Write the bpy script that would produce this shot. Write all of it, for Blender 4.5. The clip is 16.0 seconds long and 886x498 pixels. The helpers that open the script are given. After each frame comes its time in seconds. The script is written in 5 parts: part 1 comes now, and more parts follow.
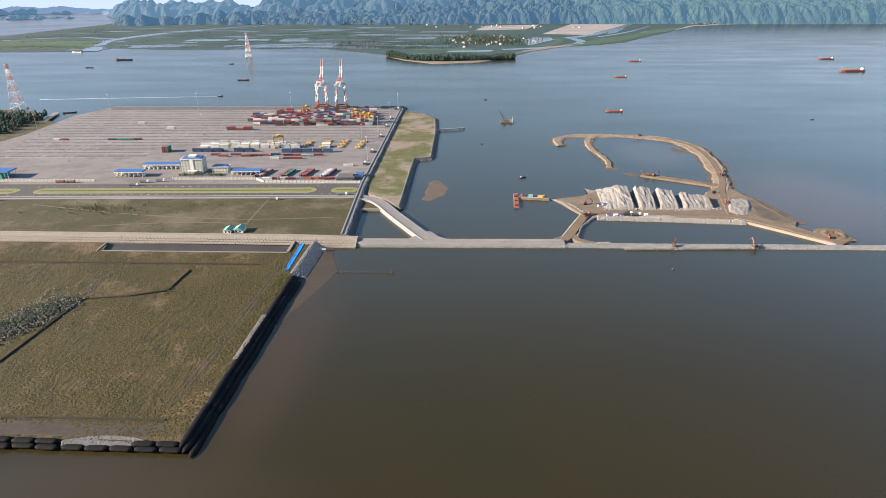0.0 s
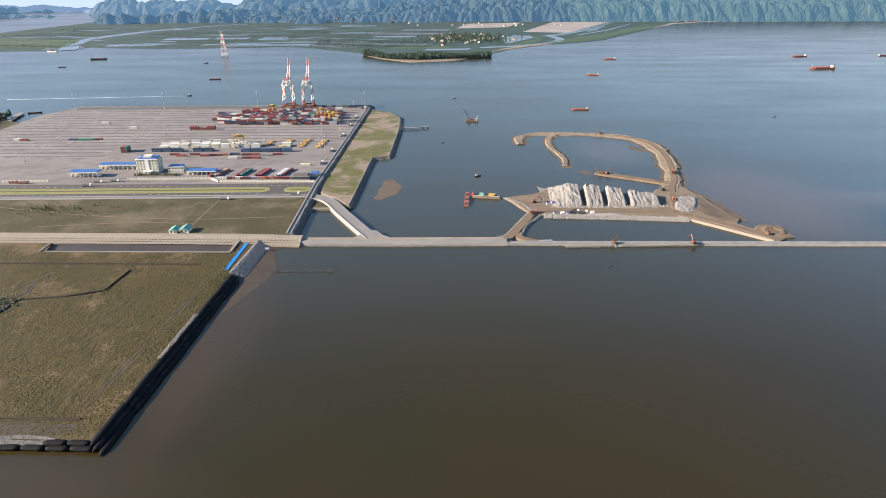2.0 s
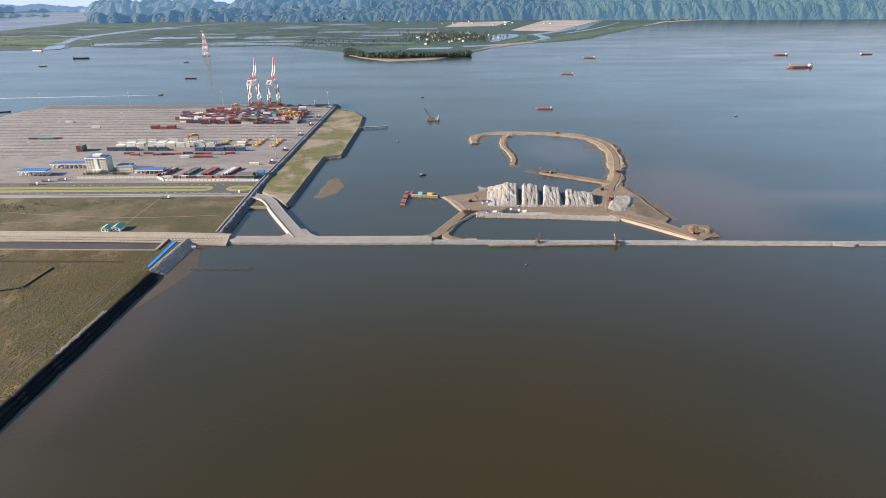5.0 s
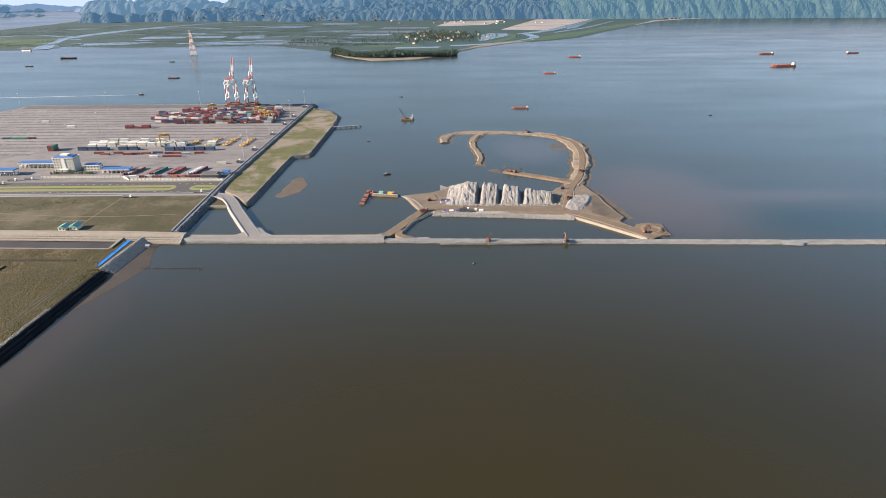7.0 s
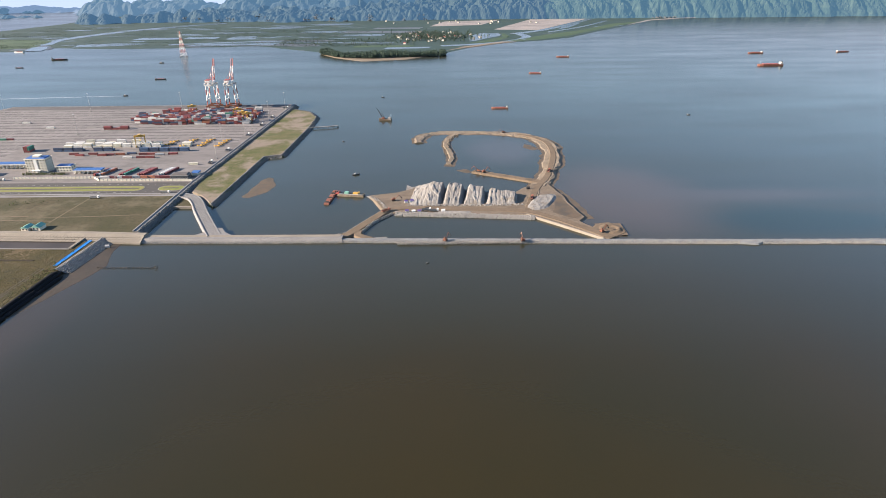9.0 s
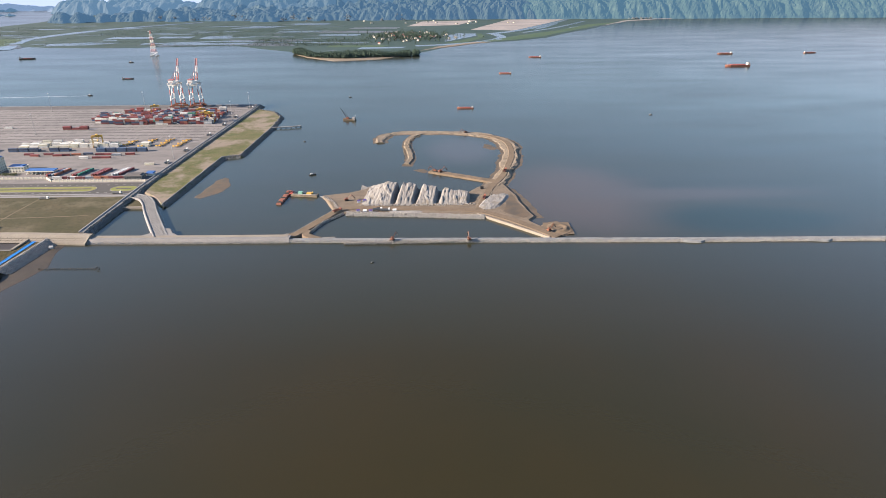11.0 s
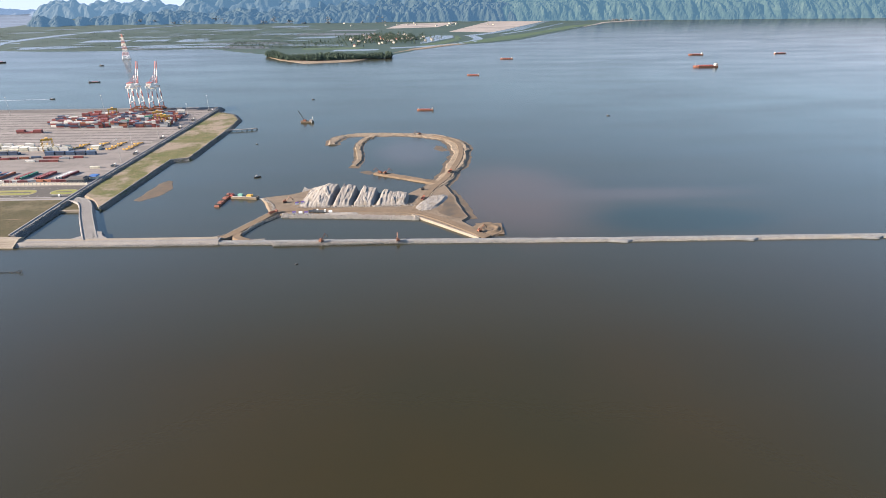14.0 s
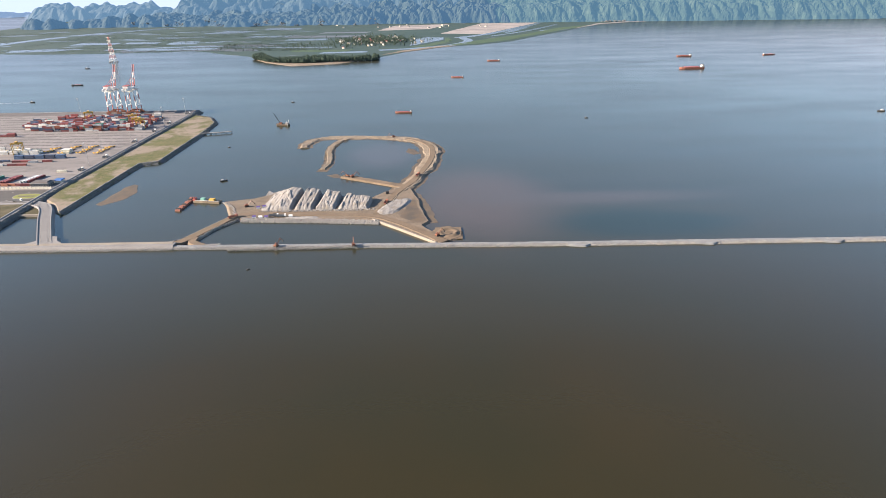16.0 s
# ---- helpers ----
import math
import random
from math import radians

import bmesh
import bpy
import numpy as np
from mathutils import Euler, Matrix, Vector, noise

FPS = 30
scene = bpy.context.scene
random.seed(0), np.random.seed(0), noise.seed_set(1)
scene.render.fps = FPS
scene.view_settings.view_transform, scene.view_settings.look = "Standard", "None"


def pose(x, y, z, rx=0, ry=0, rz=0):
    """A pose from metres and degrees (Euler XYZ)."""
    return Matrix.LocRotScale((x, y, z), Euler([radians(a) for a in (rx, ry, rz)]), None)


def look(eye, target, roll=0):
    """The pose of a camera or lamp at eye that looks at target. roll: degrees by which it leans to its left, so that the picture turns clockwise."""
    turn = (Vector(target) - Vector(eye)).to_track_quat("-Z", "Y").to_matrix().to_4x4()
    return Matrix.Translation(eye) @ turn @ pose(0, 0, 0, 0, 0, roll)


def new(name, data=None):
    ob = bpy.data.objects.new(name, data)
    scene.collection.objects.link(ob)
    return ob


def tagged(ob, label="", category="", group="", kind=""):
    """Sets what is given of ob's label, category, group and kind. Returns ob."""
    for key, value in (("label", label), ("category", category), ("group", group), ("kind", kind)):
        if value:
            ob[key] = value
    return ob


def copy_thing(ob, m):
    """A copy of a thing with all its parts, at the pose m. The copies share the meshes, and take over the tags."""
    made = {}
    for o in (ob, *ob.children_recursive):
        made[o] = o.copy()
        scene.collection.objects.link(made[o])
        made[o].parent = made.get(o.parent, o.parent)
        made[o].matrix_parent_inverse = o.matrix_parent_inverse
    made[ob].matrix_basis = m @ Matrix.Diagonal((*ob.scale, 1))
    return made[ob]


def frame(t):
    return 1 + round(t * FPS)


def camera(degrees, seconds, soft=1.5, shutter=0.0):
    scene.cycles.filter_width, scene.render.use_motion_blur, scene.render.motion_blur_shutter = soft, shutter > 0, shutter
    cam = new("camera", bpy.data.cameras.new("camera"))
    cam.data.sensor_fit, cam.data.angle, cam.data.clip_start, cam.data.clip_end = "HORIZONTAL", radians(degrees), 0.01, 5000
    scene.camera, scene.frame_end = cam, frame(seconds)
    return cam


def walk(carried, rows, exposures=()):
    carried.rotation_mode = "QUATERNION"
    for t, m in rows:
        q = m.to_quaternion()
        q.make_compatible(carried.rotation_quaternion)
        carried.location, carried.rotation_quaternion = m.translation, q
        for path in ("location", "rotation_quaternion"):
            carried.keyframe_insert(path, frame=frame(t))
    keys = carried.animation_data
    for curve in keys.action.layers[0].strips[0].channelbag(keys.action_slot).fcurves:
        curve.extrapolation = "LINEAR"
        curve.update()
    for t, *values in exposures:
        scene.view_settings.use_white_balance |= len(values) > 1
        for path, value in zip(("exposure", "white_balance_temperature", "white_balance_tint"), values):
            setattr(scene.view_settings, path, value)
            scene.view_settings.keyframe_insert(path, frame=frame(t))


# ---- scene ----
cam = camera(72.57, 16.0, soft=0.8)
PATH = [
    (0, (0.00, 0.00, 225.00), (7.14, 454.59, 16.92), 0.072),
    (0.5, (10.62, -1.29, 226.04), (16.95, 452.97, 17.21), 0.117),
    (1, (21.58, -2.98, 226.89), (35.16, 450.92, 17.63), 0.016),
    (1.5, (32.99, -4.24, 227.36), (46.24, 449.52, 17.78), 0.023),
    (2, (45.11, -5.49, 227.75), (57.94, 448.22, 18.04), 0.016),
    (2.5, (57.56, -6.69, 228.24), (69.50, 446.99, 18.39), -0.033),
    (3, (70.23, -8.27, 228.92), (81.42, 445.24, 18.68), -0.018),
    (3.5, (83.04, -9.85, 229.61), (93.58, 443.59, 19.18), 0.019),
    (4, (95.11, -11.04, 230.10), (104.95, 442.31, 19.44), 0.011),
    (6.5, (153.95, -17.58, 232.21), (160.92, 435.37, 20.59), -0.207),
    (7, (165.50, -18.81, 232.55), (172.06, 434.06, 20.75), -0.217),
    (7.5, (177.08, -19.92, 232.81), (182.55, 432.99, 21.06), -0.359),
    (8, (188.41, -20.70, 233.20), (192.74, 432.14, 21.27), -0.459),
    (8.5, (199.35, -21.81, 233.61), (202.91, 430.95, 21.48), -0.516),
    (9, (209.29, -22.73, 233.80), (212.41, 430.14, 21.91), -0.469),
    (11.5, (255.55, -27.50, 234.73), (271.58, 424.98, 22.60), -0.215),
    (12, (264.87, -28.49, 234.99), (281.56, 423.91, 22.71), -0.317),
    (12.5, (275.05, -29.45, 235.07), (292.13, 423.02, 22.98), -0.306),
    (13, (285.96, -30.53, 235.14), (303.02, 422.01, 23.21), -0.349),
    (13.5, (297.19, -31.42, 234.99), (314.12, 421.44, 23.74), -0.309),
    (14, (308.49, -31.49, 234.60), (326.66, 421.60, 23.94), -0.314),
    (14.5, (319.57, -31.08, 234.53), (337.64, 422.15, 24.17), -0.276),
    (15, (330.18, -30.00, 234.76), (347.72, 423.36, 24.61), -0.329),
    (15.5, (340.93, -28.68, 234.98), (357.93, 424.81, 25.08), -0.284),
    (16, (351.75, -27.25, 234.81), (368.12, 426.42, 25.24), -0.490),
]
walk(cam, [(t, look(eye, target, roll)) for t, eye, target, roll in PATH],
     exposures=[(0, 2.14, 5700, 15), (4.2, 2.12, 5700, 15), (9.2, 2.1, 5700, 16), (11.3, 2.18, 5750, 17), (12.5, 2.32, 5800, 17), (16, 2.32, 5800, 17)])

# ---- light ----
SUN_ELEV, SUN_TURN = radians(21), radians(261)
world = bpy.data.worlds.new("sky")
scene.world = world
world.use_nodes = True
wn, wl = world.node_tree.nodes, world.node_tree.links
sky = wn.new("ShaderNodeTexSky")
sky.sky_type = 'NISHITA'
sky.sun_disc = False
sky.sun_elevation, sky.sun_rotation = SUN_ELEV, SUN_TURN
sky.air_density, sky.dust_density, sky.ozone_density = 1.4, 0.4, 3.0
wn["Background"].inputs[1].default_value = 0.056
wl.new(sky.outputs[0], wn["Background"].inputs[0])
sun_way = Vector((math.sin(SUN_TURN) * math.cos(SUN_ELEV), math.cos(SUN_TURN) * math.cos(SUN_ELEV), math.sin(SUN_ELEV)))
sun = new("sun", bpy.data.lights.new("sun", 'SUN'))
sun.data.energy, sun.data.angle, sun.data.color = 5.0, radians(0.6), (1.0, 0.81, 0.56)
sun.matrix_world = look(sun_way * 900, (0, 0, 0))


# ---- materials ----
def nodes_of(name):
    m = bpy.data.materials.new(name)
    m.use_nodes = True
    return m, m.node_tree.nodes, m.node_tree.links, m.node_tree.nodes["Principled BSDF"]


def noise_node(n, l, co, scale, detail=4, stretch=None, rough=0.55):
    if stretch:
        mp = n.new("ShaderNodeMapping")
        mp.inputs["Scale"].default_value = stretch
        l.new(co, mp.inputs[0])
        co = mp.outputs[0]
    t = n.new("ShaderNodeTexNoise")
    t.inputs["Scale"].default_value, t.inputs["Detail"].default_value, t.inputs["Roughness"].default_value = scale, detail, rough
    l.new(co, t.inputs["Vector"])
    return t.outputs["Fac"]


def ramp_node(n, l, fac, lo, hi):
    r = n.new("ShaderNodeMapRange")
    r.inputs[1].default_value, r.inputs[2].default_value = lo, hi
    l.new(fac, r.inputs[0])
    return r.outputs[0]


def mix_node(n, l, fac, a, b):
    m = n.new("ShaderNodeMix")
    m.data_type = 'RGBA'
    for sock, v in ((m.inputs[0], fac), (m.inputs[6], a), (m.inputs[7], b)):
        if isinstance(v, (tuple, list)):
            sock.default_value = (*v, 1)
        elif isinstance(v, float):
            sock.default_value = v
        else:
            l.new(v, sock)
    return m.outputs[2]


def surface(name, a, b, c=None, big=0.03, fine=0.8, rough=0.85, bump=0.3, metal=0.0, stretch=None, vary=0.0, spec=0.3, dist=0.3, span=(0.48, 0.7), worn=None, worn_size=0.012, worn_span=(0.53, 0.63)):
    """Two colours mixed at a large scale, a third at a fine one, and relief."""
    m, n, l, p = nodes_of(name)
    co = n.new("ShaderNodeTexCoord").outputs["Object"]
    f1 = ramp_node(n, l, noise_node(n, l, co, big, 5, stretch), 0.36, 0.64)
    f2 = noise_node(n, l, co, fine, 5, stretch, 0.7)
    col = mix_node(n, l, f1, a, b)
    if c:
        col = mix_node(n, l, ramp_node(n, l, f2, *span), col, c)
    if worn:
        f3 = noise_node(n, l, co, worn_size, 7, None, 0.68)
        col = mix_node(n, l, ramp_node(n, l, f3, *worn_span), col, worn)
    if vary:
        info = n.new("ShaderNodeObjectInfo").outputs["Random"]
        hsv = n.new("ShaderNodeHueSaturation")
        l.new(ramp_node(n, l, info, -1.0, 1.0), hsv.inputs["Fac"])
        hsv.inputs["Value"].default_value = 1 - vary
        l.new(col, hsv.inputs["Color"])
        col = hsv.outputs[0]
    l.new(col, p.inputs["Base Color"])
    p.inputs["Roughness"].default_value, p.inputs["Metallic"].default_value, p.inputs["Specular IOR Level"].default_value = rough, metal, spec
    if bump:
        bn = n.new("ShaderNodeBump")
        bn.inputs["Strength"].default_value, bn.inputs["Distance"].default_value = bump, dist
        l.new(f2, bn.inputs["Height"])
        l.new(bn.outputs[0], p.inputs["Normal"])
    return m


def painted(name, col, rough=0.5, wear=0.25, vary=0.0, metal=0.0):
    dark = tuple(v * (1 - wear) for v in col)
    rust = tuple(0.7 * v + 0.3 * r for v, r in zip(dark, (0.16, 0.09, 0.06)))
    return surface(name, col, dark, rust if wear > 0.1 else None, 0.25, 1.3, rough, 0.05, metal, vary=vary)


def water_material():
    m, n, l, p = nodes_of("sea_water")
    co = n.new("ShaderNodeTexCoord").outputs["Object"]
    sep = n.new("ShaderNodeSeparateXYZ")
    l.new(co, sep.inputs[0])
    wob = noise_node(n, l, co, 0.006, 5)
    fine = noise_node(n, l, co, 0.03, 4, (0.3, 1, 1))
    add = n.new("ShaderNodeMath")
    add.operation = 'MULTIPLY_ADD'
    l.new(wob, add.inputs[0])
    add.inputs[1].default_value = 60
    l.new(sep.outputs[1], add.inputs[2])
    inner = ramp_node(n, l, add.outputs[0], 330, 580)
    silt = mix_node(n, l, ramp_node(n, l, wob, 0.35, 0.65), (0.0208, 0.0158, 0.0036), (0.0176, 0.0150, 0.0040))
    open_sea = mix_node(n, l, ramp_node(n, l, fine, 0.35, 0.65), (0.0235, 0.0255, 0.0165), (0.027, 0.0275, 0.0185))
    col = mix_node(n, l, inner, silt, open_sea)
    # the cloud of stirred silt that drifts off the sand spit, and the one along the beach
    for cx, cy, sx, sy, tint, lo in ((418, 615, 1 / 120, 1 / 170, (0.062, 0.045, 0.034), 0.15), (545, 612, 1 / 170, 1 / 34, (0.050, 0.042, 0.034), 0.2), (585, 535, 1 / 125, 1 / 50, (0.010, 0.019, 0.015), 0.45),
                                     (-95, 370, 1 / 40, 1 / 150, (0.032, 0.023, 0.011), 0.1), (300, 800, 1 / 66, 1 / 90, (0.050, 0.044, 0.040), 0.3), (-104, 310, 1 / 26, 1 / 110, (0.032, 0.022, 0.009), 0.2), (-175, 210, 1 / 140, 1 / 45, (0.034, 0.026, 0.012), 0.2)):
        mp = n.new("ShaderNodeMapping")
        mp.inputs["Location"].default_value = (-cx * sx, -cy * sy, 0)
        mp.inputs["Scale"].default_value = (sx, sy, 0)
        l.new(co, mp.inputs[0])
        ln = n.new("ShaderNodeVectorMath")
        ln.operation = 'LENGTH'
        l.new(mp.outputs[0], ln.inputs[0])
        a2 = n.new("ShaderNodeMath")
        a2.operation = 'MULTIPLY_ADD'
        l.new(wob, a2.inputs[0])
        a2.inputs[1].default_value = 0.7
        l.new(ln.outputs["Value"], a2.inputs[2])
        r = n.new("ShaderNodeMapRange")
        r.interpolation_type = 'SMOOTHSTEP'
        for i, v in ((1, 1.35), (2, lo + 0.35), (3, 0.0), (4, 0.7)):
            r.inputs[i].default_value = v
        l.new(a2.outputs[0], r.inputs[0])
        col = mix_node(n, l, r.outputs[0], col, tint)
    l.new(col, p.inputs["Base Color"])
    streak = noise_node(n, l, co, 0.012, 4, (0.25, 1, 1))
    rr = n.new("ShaderNodeMapRange")
    for i, v in ((1, 0.3), (2, 0.7), (3, 0.19), (4, 0.27)):
        rr.inputs[i].default_value = v
    l.new(streak, rr.inputs[0])
    l.new(rr.outputs[0], p.inputs["Roughness"])
    p.inputs["IOR"].default_value = 1.33
    bn = n.new("ShaderNodeBump")
    bn.inputs["Strength"].default_value, bn.inputs["Distance"].default_value = 0.25, 0.25
    l.new(noise_node(n, l, co, 0.35, 3, (0.7, 1, 1)), bn.inputs["Height"])
    l.new(bn.outputs[0], p.inputs["Normal"])
    return m


M = dict(
    water=water_material(),
    canal=surface("canal_water", (0.030, 0.024, 0.020), (0.040, 0.032, 0.026), None, 0.05, 0.4, 0.6, 0.1, spec=0.3),
    grass=surface("dry_grass", (0.0305, 0.0232, 0.0024), (0.044, 0.0303, 0.0055), (0.0180, 0.0163, 0.0014), 0.022, 0.22, 0.95, 1.0, dist=1.4, stretch=(1, 0.5, 1), worn=(0.080, 0.054, 0.024), worn_size=0.013, worn_span=(0.51, 0.61), span=(0.44, 0.62)),
    field=surface("waste_grass", (0.029, 0.027, 0.006), (0.050, 0.039, 0.016), (0.018, 0.019, 0.0045), 0.03, 0.25, 0.95, 0.8, worn=(0.078, 0.064, 0.036), worn_size=0.013, worn_span=(0.5, 0.62)),
    bank=surface("bank_grass", (0.056, 0.062, 0.014), (0.088, 0.078, 0.032), (0.034, 0.040, 0.010), 0.07, 0.45, 0.95, 0.6, worn=(0.150, 0.120, 0.090), worn_size=0.022, worn_span=(0.46, 0.58)),
    tuft=surface("grass_tuft", (0.030, 0.0245, 0.0024), (0.040, 0.0290, 0.0040), (0.023, 0.0200, 0.0016), 0.03, 0.7, 0.95, 0.2),
    shrub=surface("shrub_leaf", (0.042, 0.055, 0.012), (0.058, 0.068, 0.015), (0.033, 0.042, 0.010), 0.05, 0.8, 0.9, 0.3),
    yard=surface("yard_concrete", (0.145, 0.131, 0.122), (0.122, 0.110, 0.103), (0.088, 0.081, 0.076), 0.012, 0.09, 0.9, 0.08, stretch=(0.35, 1, 1), worn=(0.098, 0.089, 0.083), worn_size=0.03),
    beam=surface("yard_beam", (0.262, 0.243, 0.230), (0.220, 0.203, 0.193), None, 0.05, 0.6, 0.9, 0.05),
    slot=surface("yard_gravel", (0.060, 0.054, 0.053), (0.082, 0.074, 0.071), None, 0.05, 0.6, 0.95, 0.1),
    asphalt=surface("asphalt", (0.045, 0.042, 0.040), (0.058, 0.053, 0.049), (0.036, 0.035, 0.032), 0.02, 0.5, 0.9, 0.1, stretch=(0.2, 1, 1)),
    paving=surface("pale_paving", (0.166, 0.160, 0.155), (0.138, 0.129, 0.127), None, 0.03, 0.4, 0.9, 0.1),
    kerb=surface("kerb_stone", (0.212, 0.199, 0.169), (0.178, 0.166, 0.137), None, 0.1, 0.8, 0.85, 0.1),
    verge=surface("verge_grass", (0.127, 0.140, 0.029), (0.164, 0.146, 0.052), (0.079, 0.091, 0.023), 0.06, 0.5, 0.95, 0.3),
    block=surface("revetment_block", (0.210, 0.183, 0.144), (0.179, 0.155, 0.123), (0.141, 0.120, 0.095), 0.08, 0.9, 0.9, 0.25, vary=0.15),
    concrete=surface("concrete", (0.168, 0.160, 0.153), (0.140, 0.133, 0.125), (0.109, 0.104, 0.098), 0.05, 0.7, 0.88, 0.15),
    rubble=surface("grey_rubble", (0.124, 0.126, 0.127), (0.165, 0.170, 0.168), (0.084, 0.085, 0.086), 0.15, 1.2, 0.92, 0.4),
    rock=surface("armour_rock", (0.122, 0.122, 0.116), (0.085, 0.085, 0.081), (0.159, 0.158, 0.147), 0.3, 1.6, 0.9, 0.3),
    pale_rock=surface("pale_rock", (0.203, 0.191, 0.173), (0.154, 0.144, 0.130), (0.241, 0.227, 0.208), 0.25, 1.2, 0.92, 0.4),
    stone_pile=surface("crushed_stone", (0.192, 0.181, 0.166), (0.160, 0.147, 0.133), (0.108, 0.098, 0.084), 0.09, 0.5, 0.95, 0.7, dist=0.6, stretch=(1, 0.14, 1), span=(0.5, 0.64), worn=(0.140, 0.122, 0.098), worn_size=0.09),
    sand=surface("wet_sand", (0.172, 0.137, 0.098), (0.132, 0.106, 0.075), (0.096, 0.075, 0.051), 0.05, 0.4, 0.95, 0.8, dist=0.6, worn=(0.108, 0.085, 0.060), worn_size=0.06),
    works=surface("works_sand", (0.136, 0.105, 0.074), (0.106, 0.082, 0.058), (0.078, 0.060, 0.042), 0.05, 0.35, 0.95, 0.8, dist=0.6, worn=(0.088, 0.067, 0.046), worn_size=0.05),
    haul=surface("haul_road_sand", (0.124, 0.090, 0.058), (0.102, 0.074, 0.047), (0.078, 0.057, 0.037), 0.06, 0.5, 0.95, 0.5, worn=(0.082, 0.060, 0.039), worn_size=0.08),
    # earth darkened in its base colour to imitate the shadow inside the trench
    ditch=surface("ditch_earth_shaded", (0.018, 0.013, 0.007), (0.013, 0.010, 0.005), (0.026, 0.020, 0.010), 0.1, 0.6, 0.9, 0.4),
    mud=surface("mud_flat", (0.040, 0.029, 0.017), (0.030, 0.022, 0.013), (0.052, 0.038, 0.023), 0.05, 0.3, 0.6, 0.3),
    bare=surface("bare_sand", (0.098, 0.073, 0.044), (0.075, 0.058, 0.032), (0.058, 0.050, 0.020), 0.06, 0.35, 0.95, 0.4),
    shoal=surface("shoal_sand", (0.090, 0.064, 0.038), (0.058, 0.047, 0.034), None, 0.09, 0.4, 0.7, 0.2),
    geotube=surface("black_geotextile", (0.005, 0.005, 0.006), (0.008, 0.008, 0.009), (0.014, 0.013, 0.013), 0.2, 0.6, 0.8, 0.4, spec=0.08),
    # delta greens shifted towards blue: distance haze painted into the base colours
    delta=surface("mangrove_flat", (0.012, 0.031, 0.027), (0.018, 0.039, 0.034), (0.080, 0.090, 0.110), 0.008, 0.022, 0.9, 0.2, stretch=(0.35, 1, 1), dist=1, span=(0.61, 0.67), worn=(0.026, 0.043, 0.032), worn_size=0.02),
    meadow=surface("green_meadow", (0.028, 0.055, 0.026), (0.040, 0.064, 0.032), (0.020, 0.042, 0.024), 0.02, 0.1, 0.95, 0.3),
    pan=surface("salt_pan", (0.235, 0.205, 0.185), (0.185, 0.165, 0.150), (0.125, 0.118, 0.110), 0.02, 0.06, 0.9, 0.1, stretch=(0.12, 1, 1), span=(0.5, 0.58)),
    lagoon=surface("lagoon_water", (0.085, 0.098, 0.108), (0.064, 0.076, 0.084), None, 0.02, 0.3, 0.25, 0.03, spec=0.5),
    # hill ranges: low base colours, since the loop below adds haze as emission
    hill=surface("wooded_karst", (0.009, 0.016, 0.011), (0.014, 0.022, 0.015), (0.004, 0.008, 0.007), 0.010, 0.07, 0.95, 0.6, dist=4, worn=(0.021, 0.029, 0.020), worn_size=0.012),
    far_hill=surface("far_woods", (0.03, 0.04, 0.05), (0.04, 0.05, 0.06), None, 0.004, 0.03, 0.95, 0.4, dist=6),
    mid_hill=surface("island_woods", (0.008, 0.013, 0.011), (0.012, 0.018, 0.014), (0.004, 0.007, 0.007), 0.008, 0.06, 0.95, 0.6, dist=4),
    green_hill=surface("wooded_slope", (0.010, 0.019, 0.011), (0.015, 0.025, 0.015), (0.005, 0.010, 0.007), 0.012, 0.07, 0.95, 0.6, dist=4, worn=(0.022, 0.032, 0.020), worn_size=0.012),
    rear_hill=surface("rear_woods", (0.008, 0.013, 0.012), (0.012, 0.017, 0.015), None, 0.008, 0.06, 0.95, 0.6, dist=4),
    cliff=surface("pale_cliff", (0.085, 0.092, 0.094), (0.060, 0.066, 0.068), None, 0.03, 0.2, 0.95, 0.5),
    wood_far=surface("casuarina_leaf", (0.026, 0.044, 0.031), (0.036, 0.054, 0.037), (0.020, 0.034, 0.026), 0.03, 0.25, 0.95, 0.4),
    bark=surface("bark", (0.098, 0.074, 0.049), (0.074, 0.057, 0.041), None, 0.5, 3, 0.95, 0.3),
    white=painted("white_paint", (0.607, 0.590, 0.549), 0.6, 0.1),
    cream=painted("cream_wall", (0.541, 0.492, 0.394), 0.8, 0.09),
    red=painted("red_paint", (0.275, 0.067, 0.053), 0.5, 0.2),
    # pylon red, paled so that distance haze sits in the colour
    hazed_red=painted("hazed_red_paint", (0.40, 0.19, 0.16), 0.6, 0.1),
    orange=painted("orange_paint", (0.124, 0.045, 0.023), 0.5, 0.2),
    yellow=painted("yellow_paint", (0.44, 0.26, 0.045), 0.5, 0.15),
    blue_roof=surface("blue_roof_sheet", (0.029, 0.082, 0.238), (0.025, 0.070, 0.197), (0.049, 0.107, 0.246), 0.1, 0.8, 0.5, 0.1, stretch=(3, 0.2, 1)),
    green_roof=surface("green_roof_sheet", (0.130, 0.265, 0.205), (0.105, 0.225, 0.175), (0.165, 0.290, 0.235), 0.1, 0.8, 0.5, 0.1),
    tarp=surface("blue_tarpaulin", (0.013, 0.144, 0.433), (0.017, 0.125, 0.367), (0.033, 0.177, 0.459), 0.3, 1.0, 0.45, 0.6),
    glass=painted("window_glass", (0.025, 0.033, 0.041), 0.12, 0.05),
    green_glass=painted("green_glass", (0.082, 0.295, 0.246), 0.2, 0.08),
    steel=painted("grey_steel", (0.295, 0.295, 0.287), 0.5, 0.12),
    dark=painted("dark_rubber", (0.025, 0.025, 0.025), 0.8, 0.1),
